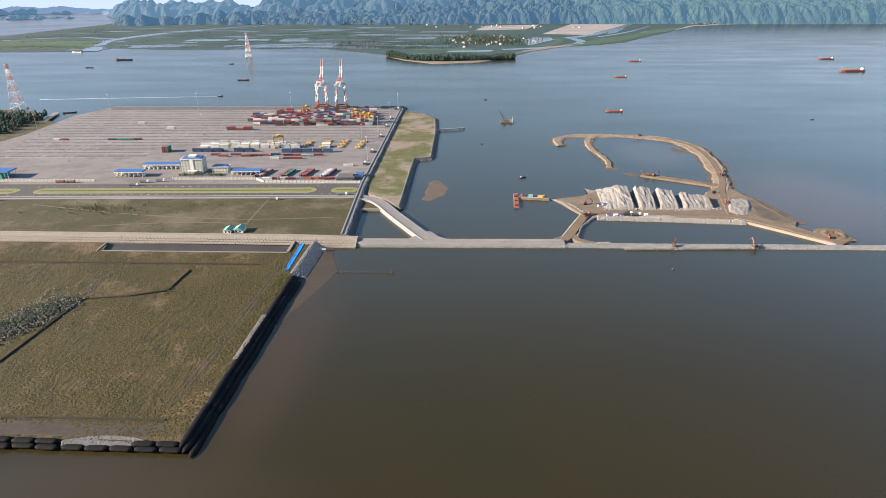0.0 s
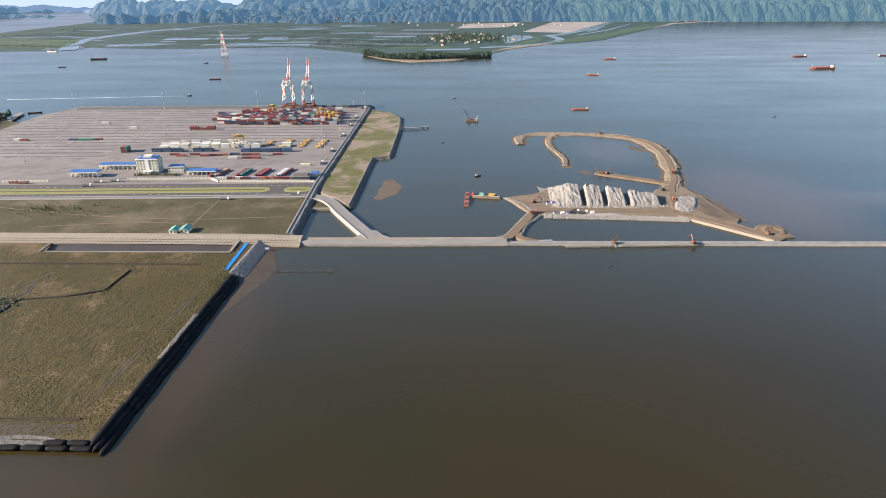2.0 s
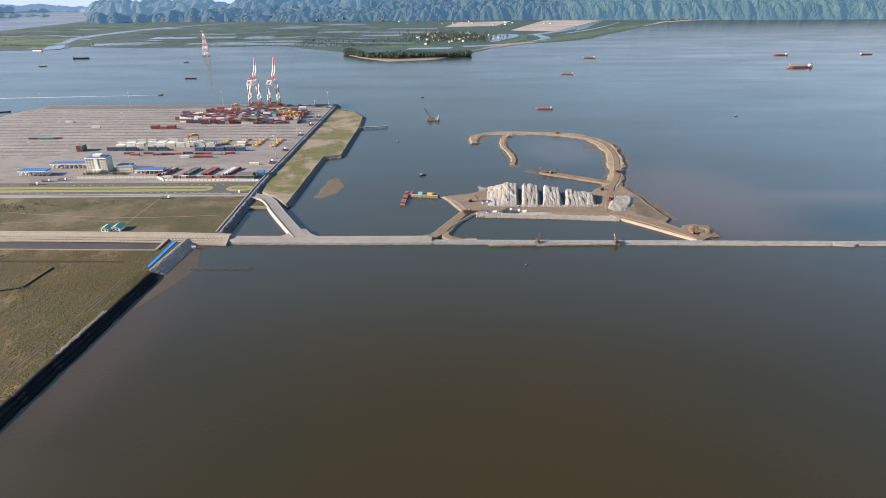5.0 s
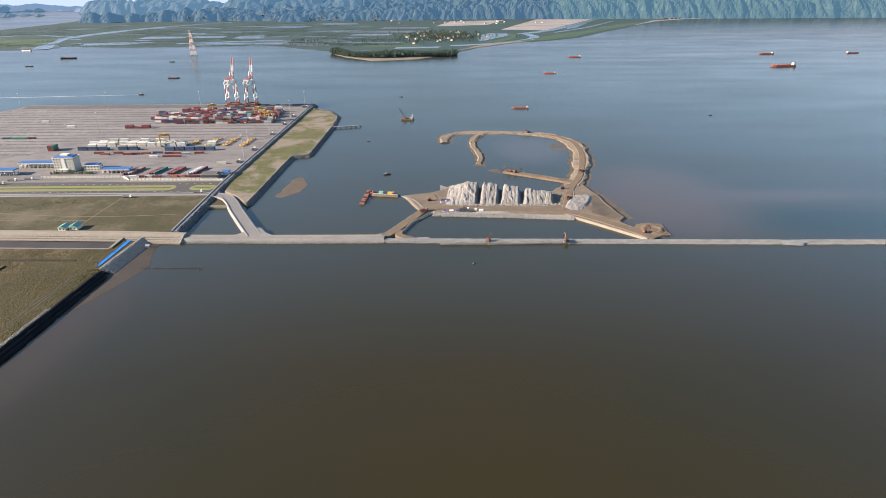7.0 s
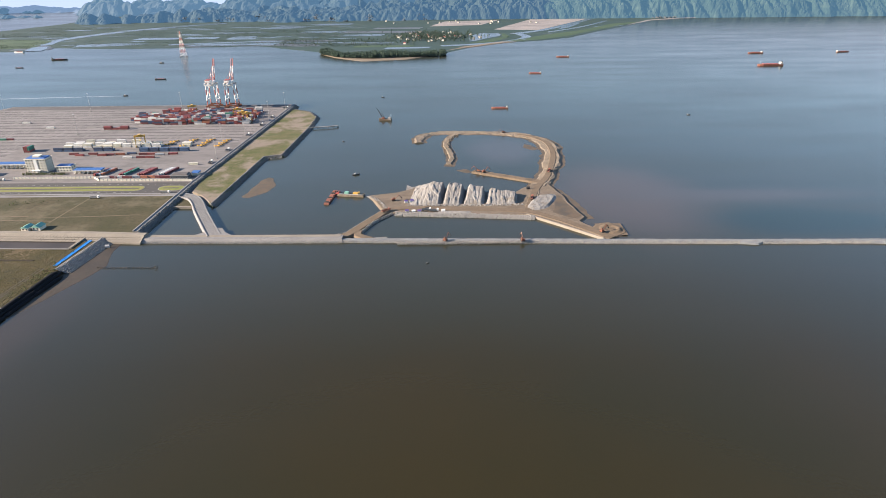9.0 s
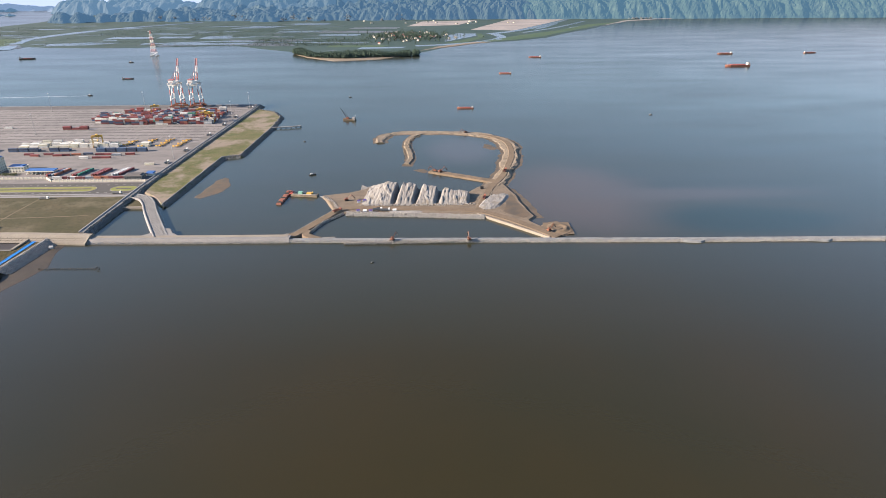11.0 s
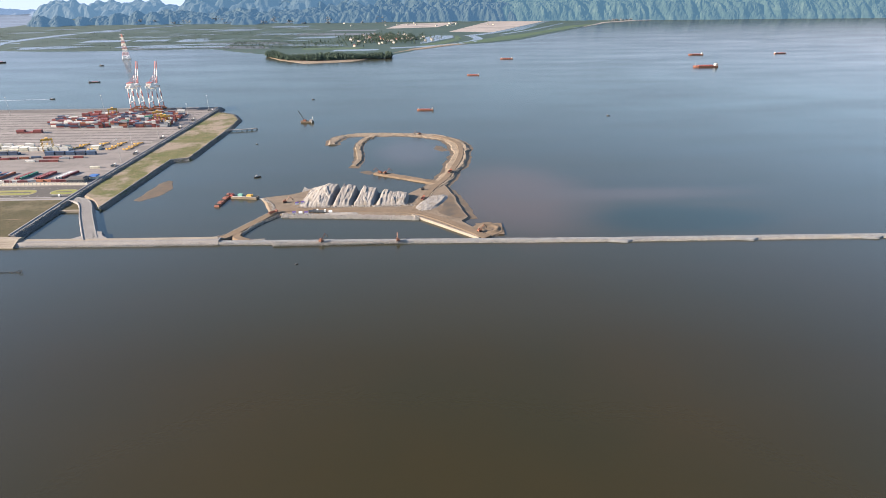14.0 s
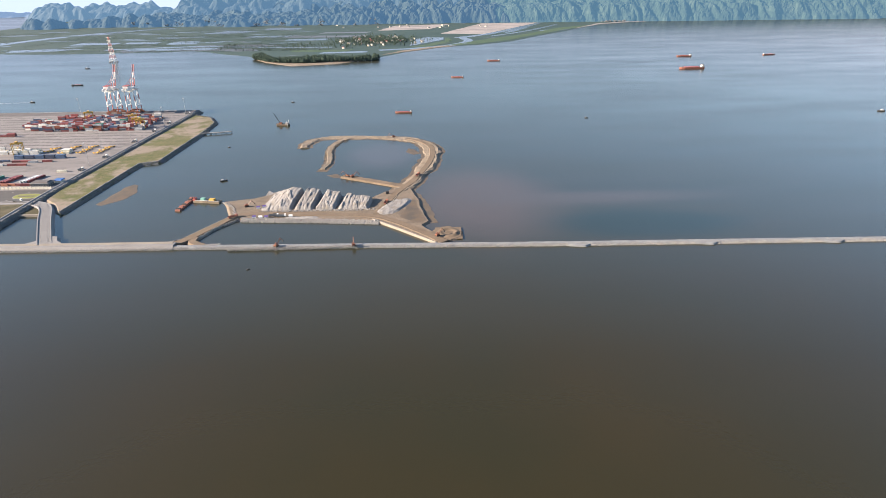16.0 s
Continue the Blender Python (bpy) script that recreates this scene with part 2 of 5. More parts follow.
    rust=surface("rusty_hull", (0.215, 0.085, 0.056), (0.168, 0.066, 0.046), (0.110, 0.055, 0.042), 0.2, 0.9, 0.7, 0.2),
    flat_mud=surface("tidal_mud", (0.082, 0.082, 0.086), (0.062, 0.064, 0.066), (0.045, 0.052, 0.046), 0.02, 0.08, 0.5, 0.1, stretch=(0.4, 1, 1)),
    bridge=painted("dull_white_paint", (0.30, 0.29, 0.27), 0.7, 0.1),
    foam=surface("wake_foam", (0.410, 0.426, 0.443), (0.287, 0.312, 0.328), None, 0.05, 0.5, 0.6, 0.1),
    purple=painted("purple_tarpaulin", (0.082, 0.057, 0.180), 0.6, 0.15),
)
for key, haze_glow in (("hill", (0.0165, 0.0330, 0.0500)), ("green_hill", (0.0205, 0.0405, 0.0535)), ("mid_hill", (0.0250, 0.0460, 0.0640)), ("rear_hill", (0.0310, 0.0540, 0.0730)), ("far_hill", (0.050, 0.070, 0.092))):
    # kilometres of bright air, put into each distant range as blue emission
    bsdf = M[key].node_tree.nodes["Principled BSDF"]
    bsdf.inputs["Emission Color"].default_value, bsdf.inputs["Emission Strength"].default_value = (*haze_glow, 1), 1.0
BOX_COLOURS = dict(red=(0.215, 0.058, 0.055), maroon=(0.15, 0.045, 0.047), rust=(0.306, 0.119, 0.068), blue=(0.058, 0.098, 0.172), navy=(0.046, 0.066, 0.112),
                   grey=(0.323, 0.332, 0.340), white=(0.612, 0.595, 0.544), green=(0.051, 0.187, 0.136), cream=(0.595, 0.561, 0.442))
BOX = {k: painted("container_" + k, v, 0.55, 0.18, vary=0.2) for k, v in BOX_COLOURS.items()}


# ---- mesh helpers ----
def box(bm, x0, y0, z0, x1, y1, z1, taper=0.0):
    t = taper
    v = [bm.verts.new(p) for p in ((x0, y0, z0), (x1, y0, z0), (x1, y1, z0), (x0, y1, z0),
                                   (x0 + t, y0 + t, z1), (x1 - t, y0 + t, z1), (x1 - t, y1 - t, z1), (x0 + t, y1 - t, z1))]
    for f in ((3, 2, 1, 0), (4, 5, 6, 7), (0, 1, 5, 4), (1, 2, 6, 5), (2, 3, 7, 6), (3, 0, 4, 7)):
        bm.faces.new([v[i] for i in f])


def tube(bm, p0, p1, r0, r1=None, seg=6, caps=True):
    r1 = r0 if r1 is None else r1
    p0, p1 = Vector(p0), Vector(p1)
    d = (p1 - p0).normalized()
    a = d.orthogonal().normalized()
    b = d.cross(a)
    rings = []
    for p, r in ((p0, r0), (p1, r1)):
        rings.append([bm.verts.new(p + (a * math.cos(2 * math.pi * (i + 0.5) / seg) + b * math.sin(2 * math.pi * (i + 0.5) / seg)) * r) for i in range(seg)])
    for i in range(seg):
        j = (i + 1) % seg
        bm.faces.new((rings[0][i], rings[0][j], rings[1][j], rings[1][i]))
    if caps:
        bm.faces.new(rings[0][::-1])
        bm.faces.new(rings[1])


def beam(bm, p0, p1, w):
    tube(bm, p0, p1, w * 0.7, None, 4)


def finish(name, bm, mat):
    me = bpy.data.meshes.new(name)
    bm.normal_update()
    bm.to_mesh(me)
    bm.free()
    me.materials.append(mat)
    return me


def part(name, bm, mat, parent, label=""):
    ob = new(name, finish(name, bm, mat))
    ob.parent = parent
    return tagged(ob, label)


def made(name, fill, mat, parent, label=""):
    bm = bmesh.new()
    fill(bm)
    return part(name, bm, mat, parent, label)


def thing(name, m, label, category, group=""):
    ob = new(name)
    ob.matrix_world = m
    return tagged(ob, label, category, group)


def setting(name, bm, mat, label, category="ground", kind="structure"):
    return tagged(new(name, finish(name, bm, mat)), label, category, kind=kind)


def from_arrays(name, verts, faces, mat, label, category, kind="stuff", smooth=False):
    me = bpy.data.meshes.new(name)
    me.from_pydata(verts, [], faces)
    me.materials.append(mat)
    if smooth:
        me.polygons.foreach_set("use_smooth", [True] * len(me.polygons))
    me.update()
    return tagged(new(name, me), label, category, kind=kind)


def resample(pts, step, closed=False):
    """Points along a polyline at about even steps."""
    pts = [Vector(p) for p in pts]
    out = []
    n = len(pts)
    for i in range(n if closed else n - 1):
        a, b = pts[i], pts[(i + 1) % n]
        k = max(1, round((b - a).length / step))
        out += [a.lerp(b, j / k) for j in range(k)]
    return out if closed else out + [pts[-1]]


def smooth_line(pts, step=6.0):
    """A curve through the points."""
    pts = [Vector(p) for p in pts]
    out = []
    for i in range(len(pts) - 1):
        p0, p1, p2, p3 = pts[max(i - 1, 0)], pts[i], pts[i + 1], pts[min(i + 2, len(pts) - 1)]
        k = max(2, round((p2 - p1).length / step))
        for j in range(k):
            t = j / k
            out.append(0.5 * (2 * p1 + (p2 - p0) * t + (2 * p0 - 5 * p1 + 4 * p2 - p3) * t * t + (3 * p1 - p0 - 3 * p2 + p3) * t ** 3))
    return out + [pts[-1]]


def slab(name, poly, top, bottom, out, mat, label, category="ground", rough=0.0, step=0.0):
    """Land with a flat top and sloping sides; rough: how uneven its edge is."""
    ring = resample(poly, step, True) if step else [Vector(p) for p in poly]
    area = sum(a.x * b.y - b.x * a.y for a, b in zip(ring, ring[1:] + ring[:1]))
    if area < 0:
        ring.reverse()
    n = len(ring)
    bm = bmesh.new()
    tops, bots = [], []
    for i, p in enumerate(ring):
        d = (ring[(i + 1) % n] - ring[i - 1]).normalized()
        nor = Vector((d.y, -d.x))
        k = noise.noise(Vector((p.x * 0.06, p.y * 0.06, 3))) * rough
        k2 = noise.noise(Vector((p.x * 0.11, p.y * 0.11, 9))) * rough
        a, b = p + nor * k, p + nor * (out + k + abs(k2))
        tops.append(bm.verts.new((a.x, a.y, top)))
        bots.append(bm.verts.new((b.x, b.y, bottom)))
    f = bm.faces.new(tops)
    f.normal_update()
    caps = bmesh.ops.triangulate(bm, faces=[f])["faces"]
    for f in caps:
        f.normal_update()
        if f.normal.z < 0:
            f.normal_flip()
    for i in range(n):
        j = (i + 1) % n
        bm.faces.new((bots[i], bots[j], tops[j], tops[i]))
    return setting(name, bm, mat, label, category)


def sweep(bm, line, profile, jitter=0.0, seed=0):
    """profile: (offset to the right, height) pairs across the line, or a function of how far along it (0 to 1)."""
    rows = []
    n = len(line)
    for i, p in enumerate(line):
        d = (line[min(i + 1, n - 1)] - line[max(i - 1, 0)]).normalized()
        nor = Vector((d.y, -d.x))
        prof = profile(i / (n - 1)) if callable(profile) else profile
        row = []
        for k, (o, z) in enumerate(prof):
            j = noise.noise(Vector((p.x * 0.13, p.y * 0.13, k * 7.3 + seed))) * jitter
            j2 = noise.noise(Vector((p.x * 0.2, p.y * 0.2, k * 3.1 + seed + 50))) * jitter * 0.3
            q = p + nor * (o + j)
            row.append(bm.verts.new((q.x, q.y, z + (j2 if z > 0.3 else 0))))
        rows.append(row)
    for a, b in zip(rows, rows[1:]):
        for i in range(len(a) - 1):
            bm.faces.new((a[i], a[i + 1], b[i + 1], b[i]))
    bm.faces.new(rows[0])
    bm.faces.new(rows[-1][::-1])


def bank(name, pts, profile, mat, label, category="ground", jitter=0.0, step=6.0, curved=True):
    bm = bmesh.new()
    sweep(bm, smooth_line(pts, step) if curved else resample(pts, step), profile, jitter)
    bmesh.ops.recalc_face_normals(bm, faces=bm.faces[:])
    return setting(name, bm, mat, label, category)


ROCK_V = [(-0.5, -0.4, -0.3), (0.45, -0.5, -0.3), (0.5, 0.4, -0.35), (-0.4, 0.5, -0.3), (-0.3, -0.3, 0.4), (0.3, -0.25, 0.35), (0.25, 0.3, 0.45), (-0.35, 0.25, 0.3)]
ROCK_F = [(4, 5, 6, 7), (0, 1, 5, 4), (1, 2, 6, 5), (2, 3, 7, 6), (3, 0, 4, 7)]


def rocks(name, places, mat, label, category="rubble"):
    """places: (x, y, z, size)."""
    rng = np.random.default_rng(len(places))
    verts, faces = [], []
    base = np.array(ROCK_V)
    for x, y, z, s in places:
        a = rng.uniform(0, 6.28)
        c, q = math.cos(a), math.sin(a)
        v = base * rng.uniform(0.7, 1.35, (8, 3)) * s
        v = np.stack([v[:, 0] * c - v[:, 1] * q + x, v[:, 0] * q + v[:, 1] * c + y, v[:, 2] * 0.9 + z], 1)
        k = len(verts)
        verts += v.tolist()
        faces += [tuple(i + k for i in f) for f in ROCK_F]
    return from_arrays(name, verts, faces, mat, label, category)


def strewn(line, n, lo, hi, zlo, zhi, smin, smax, seed):
    """Rock places along a line, between two offsets, on the slope between two heights."""
    rng = random.Random(seed)
    pts = resample(line, 2.0)
    out = []
    for _ in range(n):
        i = rng.randrange(len(pts) - 1)
        p, d = pts[i], (pts[i + 1] - pts[i]).normalized()
        u, t = rng.random(), rng.random()
        o = lo + (hi - lo) * u
        out.append((p.x + d.y * o + d.x * 2 * t, p.y - d.x * o + d.y * 2 * t, zlo + (zhi - zlo) * u, rng.uniform(smin, smax)))
    return out


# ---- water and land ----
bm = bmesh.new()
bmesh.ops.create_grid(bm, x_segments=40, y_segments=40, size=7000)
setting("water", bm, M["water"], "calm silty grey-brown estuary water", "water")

slab("ground_field", [(-133, 245), (-115, 433), (-111, 497), (-129, 496), (-129, 481), (-291, 487), (-295, 503), (-560, 514), (-560, 262), (-400, 262), (-230, 251)],
     3.0, -1, 3, M["grass"], "dry rough grassland on the reclaimed corner")
slab("canal_bed", [(-128, 498), (-128, 479), (-293, 484), (-298, 506)], 1.1, -1, 0, M["canal"], "dark still water in a drainage canal", "water")
slab("ground_waste_field", [(-86, 513), (-84, 622), (-720, 628), (-720, 524), (-400, 521)], 4.0, -1, 4, M["field"], "patchy grass field beside the port road")
slab("road", [(-83.9, 622.2), (-82.5, 664), (-720, 669), (-720, 628.2)], 3.98, -1, 1, M["asphalt"], "dark asphalt dual carriageway", "road")
slab("ground_port_yard", [(-82, 664.3), (-56.5, 1105), (-577, 1105), (-609, 1034), (-612, 900), (-625, 848), (-720, 800), (-720, 669.3)], 4.0, -1, 1, M["yard"], "worn pale concrete of the container yard")
slab("ground_bank", [(-72, 634), (-58, 622), (-50, 612), (-36, 592), (-25, 772), (-3, 780), (4, 925), (2, 1010), (-18, 1050), (-50, 1071), (-62, 1060), (-74, 900), (-79, 700)],
     2.6, -1, 5, M["bank"], "sparse green and sandy reclaimed bank", rough=1.2, step=9)
slab("ground_far_shore", [(-625, 846), (-612, 905), (-604, 985), (-640, 1000), (-700, 1075), (-790, 1095), (-1100, 1080), (-1100, 800), (-722, 800)],
     3.0, -1, 4, M["field"], "wooded shore beside the yard", rough=3, step=14)

# the port road: two green strips within kerbs, walks, white lines
for nm, x0, x1 in (("median_strip", -444, -131), ("median_strip", -720, -461), ("median_strip", -115, -85)):
    ym, hw = 643, 8.6
    for w, z, mat, lab in ((hw, 4.12, "kerb", "pale kerb round the median"), (hw - 0.6, 4.2, "verge", "yellow-green grass in the median")):
        ring = []
        for cx, s in ((x1 - hw, -1), (x0 + hw, 1)):
            for k in range(9):
                a = math.pi * (k / 8) - math.pi / 2
                ring.append((cx - s * math.cos(a) * w, ym - s * math.sin(a) * w * -1 * -1))
        slab(nm if mat == "verge" else "median_kerb", ring, z, 3.9, 0.05, M[mat], lab, "verge")
    bm = bmesh.new()
    box(bm, x0 + 6, ym - 1.6, 4.0, x1 - 6, ym + 1.6, 4.23)
    setting("median_path", bm, M["asphalt"], "dark paved strip along the middle of the median", "path")
bm = bmesh.new()
box(bm, -720, 623.2, 3.9, -84.4, 626.2, 4.1)
setting("pavement", bm, M["paving"], "pale concrete walk along the road", "pavement")
bm = bmesh.new()
box(bm, -720, 616.5, 3.9, -86.5, 621.5, 4.06)
setting("pavement_service", bm, M["paving"], "pale gravel track below the road", "pavement")
bm = bmesh.new()
for i in range(70):
    x = -710 + i * 9
    for y in (630.2, 657.0):
        box(bm, x, y, 3.97, x + 3, y + 0.14, 4.0)
setting("lane_marking", bm, M["white"], "white dashed lane lines", "marking")
bank("path_to_hut", [(-177, 616), (-180, 575), (-182, 540)], [(-0.9, 4.0), (-0.8, 4.05), (0.8, 4.05), (0.9, 4.0)], M["bare"], "narrow pale track through the field", "path", curved=False)

# yard markings: rows of slots between pale beams
rng = random.Random(4)
verts_b, faces_b, verts_s, faces_s = [], [], [], []


def flat(vs, fs, x0, y0, x1, y1, z):
    k = len(vs)
    vs += [(x0, y0, z), (x1, y0, z), (x1, y1, z), (x0, y1, z)]
    fs.append((k, k + 1, k + 2, k + 3))


for r in range(-4, 13):
    y = 848 + r * 17.5
    x = -590 + max(0, 900 - y) * 0.1
    while x < (-88 if r >= 0 else -385):
        if rng.random() < 0.95:
            flat(verts_b, faces_b, x, y, x + 12.2, y + 1.1, 4.03)
            flat(verts_b, faces_b, x, y + 10.5, x + 12.2, y + 11.5, 4.03)
            for s in range(4):
                if rng.random() < 0.85:
                    flat(verts_s, faces_s, x + 0.6 + s * 3, y + 1.6, x + 2.7 + s * 3, y + 10, 4.03)
        x += 13.2
from_arrays("slot_beam", verts_b, faces_b, M["beam"], "pale concrete beams under the container slots", "pavement", "structure")
from_arrays("slot_bed", verts_s, faces_s, M["slot"], "darker gravel beds between slot beams", "pavement", "structure")
bm = bmesh.new()
box(bm, -576, 1080, 3.9, -59, 1104.6, 4.06)
setting("quay_apron", bm, M["slot"], "dark strip of the quay apron", "quay")
bm = bmesh.new()
box(bm, -577, 1105.2, -2, -56, 1108, 4.6)
setting("quay_edge", bm, M["concrete"], "concrete quay edge with kerb", "quay")

# flank of the yard: service road, wall and rock slope
edge = [Vector((-85, 516)), Vector((-82.5, 664)), Vector((-56.5, 1106))]
bank("seawall", edge, [(-2.2, 4.0), (-2.0, 5.2), (-0.6, 5.2), (-0.4, 4.6), (3.0, 4.3), (9, -0.6)], M["concrete"], "concrete parapet over the rock slope", "seawall", curved=False, step=20)
rocks("slope_rock", strewn(edge, 3600, 2.6, 9.5, 4.7, 0.2, 0.8, 1.7, 1), M["rock"], "grey armour rock on the yard slope")
rocks("slope_rock", strewn([Vector(p) for p in ((-37, 590), (-26, 772), (-4, 779), (3, 925), (2, 1010), (-18, 1052), (-50, 1074))], 2800, -1.0, 6, 3.2, 0.1, 0.8, 1.7, 2), M["rock"], "dark armour rock round the bank")
bank("bank_parapet", [(-37.5, 592), (-26.5, 771), (-4.5, 779), (2.5, 925)], [(-0.8, 2.5), (-0.7, 3.4), (0.3, 3.4), (0.4, 2.5)], M["concrete"], "low concrete parapet on the bank", "seawall", curved=False, step=20)

# dike with stone-pitched slope, and the dam that carries on seaward
dike = [Vector(p) for p in ((-580, 528), (-400, 519), (-126, 508), (-70, 503))]
bank("dike", dike, [(-9, 3.9), (-6, 5.6), (-1, 5.6), (9, 1.2), (9.2, -1)], M["block"], "stone-pitched dike with pale block slope", "dike", curved=False, step=15)
bank("dam", [(-71, 503), (20, 500.5), (118, 499)], [(-9, -1), (-5, 3.4), (3.0, 3.4), (7, -1)], M["concrete"], "grey rubble dam with a rough crest", "breakwater", 0.4, 4)
bank("dam_crest", [(-68, 504), (20, 501.5), (116, 500)], [(-4.6, 3.3), (-4.2, 3.75), (-0.5, 3.7), (-0.3, 3.3)], M["block"], "pale concrete walk on the dam", "breakwater", 0.1, 4)
rocks("dam_rock", strewn([Vector(p) for p in ((-70, 503), (20, 500.5), (118, 499))], 4200, 1.6, 7.2, 3.3, -0.4, 0.4, 0.95, 3), M["pale_rock"], "pale armour rock on the dam's sea side")
reach = [Vector(p) for p in ((116, 497), (150, 495.5), (300, 491), (405, 487.5), (500, 484.5), (620, 482.5), (740, 480), (900, 477), (1300, 468))]
bank("breakwater", reach, [(-5, -1), (-2.2, 2.2), (1.6, 2.2), (4.4, -1)], M["rubble"], "long low rubble breakwater", "breakwater", 0.6, 4, curved=False)
rocks("breakwater_rock", strewn(reach[:8], 5000, -4.4, -1.6, -0.1, 2.1, 0.45, 1.0, 5) + strewn(reach[:8], 6500, 1.2, 4.2, 2.1, -0.3, 0.45, 1.0, 15), M["pale_rock"], "loose pale rock on the breakwater")
for x, y in ((500, 480), (620, 478), (740, 475.5)):
    bank("passing_place", [(x - 13, y + 2.6), (x - 4, y + 1.0), (x + 3, y + 0.3), (x + 7, y + 2.6)], [(-1.8, 0), (-1.2, 1.9), (1.2, 1.6), (2.4, -1)], M["rubble"], "small rubble passing place on the breakwater", "breakwater", 0.7, 2)
rocks("breakwater_rock", [(random.uniform(170, 292), random.uniform(486.5, 490.5), random.uniform(0, 1.9), random.uniform(0.5, 1.1)) for _ in range(1800)], M["pale_rock"], "fresh white rock on the breakwater flank")

# causeway from the dam to the yard
line = [(-5, 506), (-14, 522), (-40, 570), (-54, 598), (-66, 614), (-84, 622)]
bank("causeway", line, [(-7.6, -1), (-6.2, 3.6), (5.5, 3.6), (9, -1)], M["concrete"], "grey concrete causeway between dam and yard", "causeway", 0.2, 5)
bank("causeway_wall", line, [(-7.3, 0.4), (-6.5, 4.2), (-5.6, 4.2), (-5.4, 3.4)], M["paving"], "pale parapet along the causeway", "seawall", 0.0, 5)
bank("causeway_wall", line, [(5.2, 3.3), (5.3, 3.85), (5.9, 3.85), (6.0, 2.4)], M["rubble"], "grey parapet along the causeway", "seawall", 0.0, 5)
slab("causeway_foot", [(-27, 504), (-18, 513), (-12, 524), (-3, 524), (3, 513), (14, 504)], 3.56, -1, 3, M["concrete"], "grey concrete apron where causeway and dam meet", "causeway", rough=0.3, step=4)
rocks("causeway_rock", strewn([Vector(p) for p in line], 1400, -4.6, 4.6, 3.62, 3.62, 0.25, 0.5, 6), M["pale_rock"], "broken stone on the causeway bed")
bank("basin_wall", [(-82, 588), (-52, 588)], [(-1.8, -1), (-1.4, 2.2), (1.4, 2.2), (1.8, -1)], M["block"], "pale wall across the small basin", "seawall")
slab("ground_basin_corner", [(-83, 590), (-54, 590), (-60, 605), (-82, 616)], 2.0, -1, 0.2, M["field"], "grassy corner behind the basin wall")

# corner of the near field: rock flank, black tubes, mud beach
flank = [Vector((-116, 438)), Vector((-109, 502))]
bank("rock_flank", [(-116, 437), (-109, 503)], [(-1.2, 3.0), (-1.0, 4.3), (0.2, 4.3), (0.5, 3.8), (12, -0.8)], M["concrete"], "concrete edge above a rock slope", "seawall", curved=False)
rocks("flank_rock", strewn(flank, 2000, 0.6, 12, 4.1, 0.0, 0.6, 1.3, 7), M["pale_rock"], "grey rock slope at the field's corner")
slab("ground_beach", [(-104, 497), (-91, 496), (-89, 476), (-81, 449), (-86, 432), (-95, 408), (-104, 382), (-114, 360), (-119, 356), (-116, 430)], 0.12, -0.6, 5, M["mud"], "smooth brown mud beach", rough=2, step=6)
slab("ground_shoal", [(-12, 622), (-5, 619), (14, 642), (14, 660), (8, 686), (1, 692), (-5, 676), (-8, 655)], 0.13, -0.4, 2, M["shoal"], "brown sandbank just above the water", rough=3.2, step=3.5)

def heights(name, nx, ny, x0, y0, x1, y1, fn, mat, label, category, kind="stuff", smooth=True, skew=0.0):
    xs, ys = np.linspace(x0, x1, nx), np.linspace(y0, y1, ny)
    verts = [(x + (y - y0) * skew, y, fn(x, y)) for y in ys for x in xs]
    faces = [(j * nx + i, j * nx + i + 1, (j + 1) * nx + i + 1, (j + 1) * nx + i) for j in range(ny - 1) for i in range(nx - 1)]
    return from_arrays(name, verts, faces, mat, label, category, kind, smooth)


# sand works: haul roads, spits and stone stock
slab("ground_works", [(132, 617), (146, 622), (162, 627), (180, 640), (192, 645), (240, 634), (292, 616), (308, 640), (322, 652), (338, 652), (346, 618), (353, 566), (357, 548), (350, 537), (366, 512), (372, 499), (364, 497), (302, 556), (240, 560), (166, 564), (155, 571), (148, 580)],
     1.6, -0.8, 3, M["works"], "sand platform of the works", rough=1.8, step=5)
bank("haul_road", [(108, 501), (122, 510), (138, 540), (152, 566), (162, 575)], [(-6, -0.8), (-4.2, 2.1), (4.2, 2.1), (6, -0.8)], M["haul"], "brown sand haul road", "road", 0.7, 3)
bank("haul_road", [(145, 498), (132, 507), (131, 518)], [(-5, -0.8), (-3.4, 2.05), (3.4, 2.05), (5, -0.8)], M["haul"], "brown sand haul road", "road", 0.6, 3)
bank("haul_road", [(150, 570), (180, 578), (240, 573), (290, 567), (314, 556), (345, 526), (372, 494)], [(-5.5, 0.5), (-4.5, 2.0), (4.5, 2.0), (5.5, 0.5)], M["haul"], "brown sand haul road", "road", 0.6, 4)
bank("road_wall", [(300, 556), (330, 527), (364, 493)], [(-1.2, 1.0), (-0.8, 2.35), (0.7, 2.35), (1.5, -0.8)], M["block"], "pale concrete edge along the haul road", "seawall", 0.2, 5, curved=False)
hook = [(302, 566), (311, 598), (323, 638), (341, 678), (355, 726), (364, 765), (368, 800), (366, 836), (352, 866), (332, 884), (308, 893), (275, 898), (240, 901), (212, 900), (192, 890), (181, 866), (182, 842)]


def hook_profile(t):
    w = 7.5 + 2.5 * min(1, max(0, (t - 0.15) / 0.25)) - 4.0 * min(1, max(0, (t - 0.55) / 0.15)) - max(0, t - 0.88) * 12 + 1.3 * math.sin(t * 41) + 0.8 * math.sin(t * 83)
    return [(-w - 4, -0.8), (-w, 0.8), (-w * 0.35, 1.5), (w * 0.2, 1.4), (w * 0.75, 1.9), (w, 1.1), (w + 3, -0.8)]


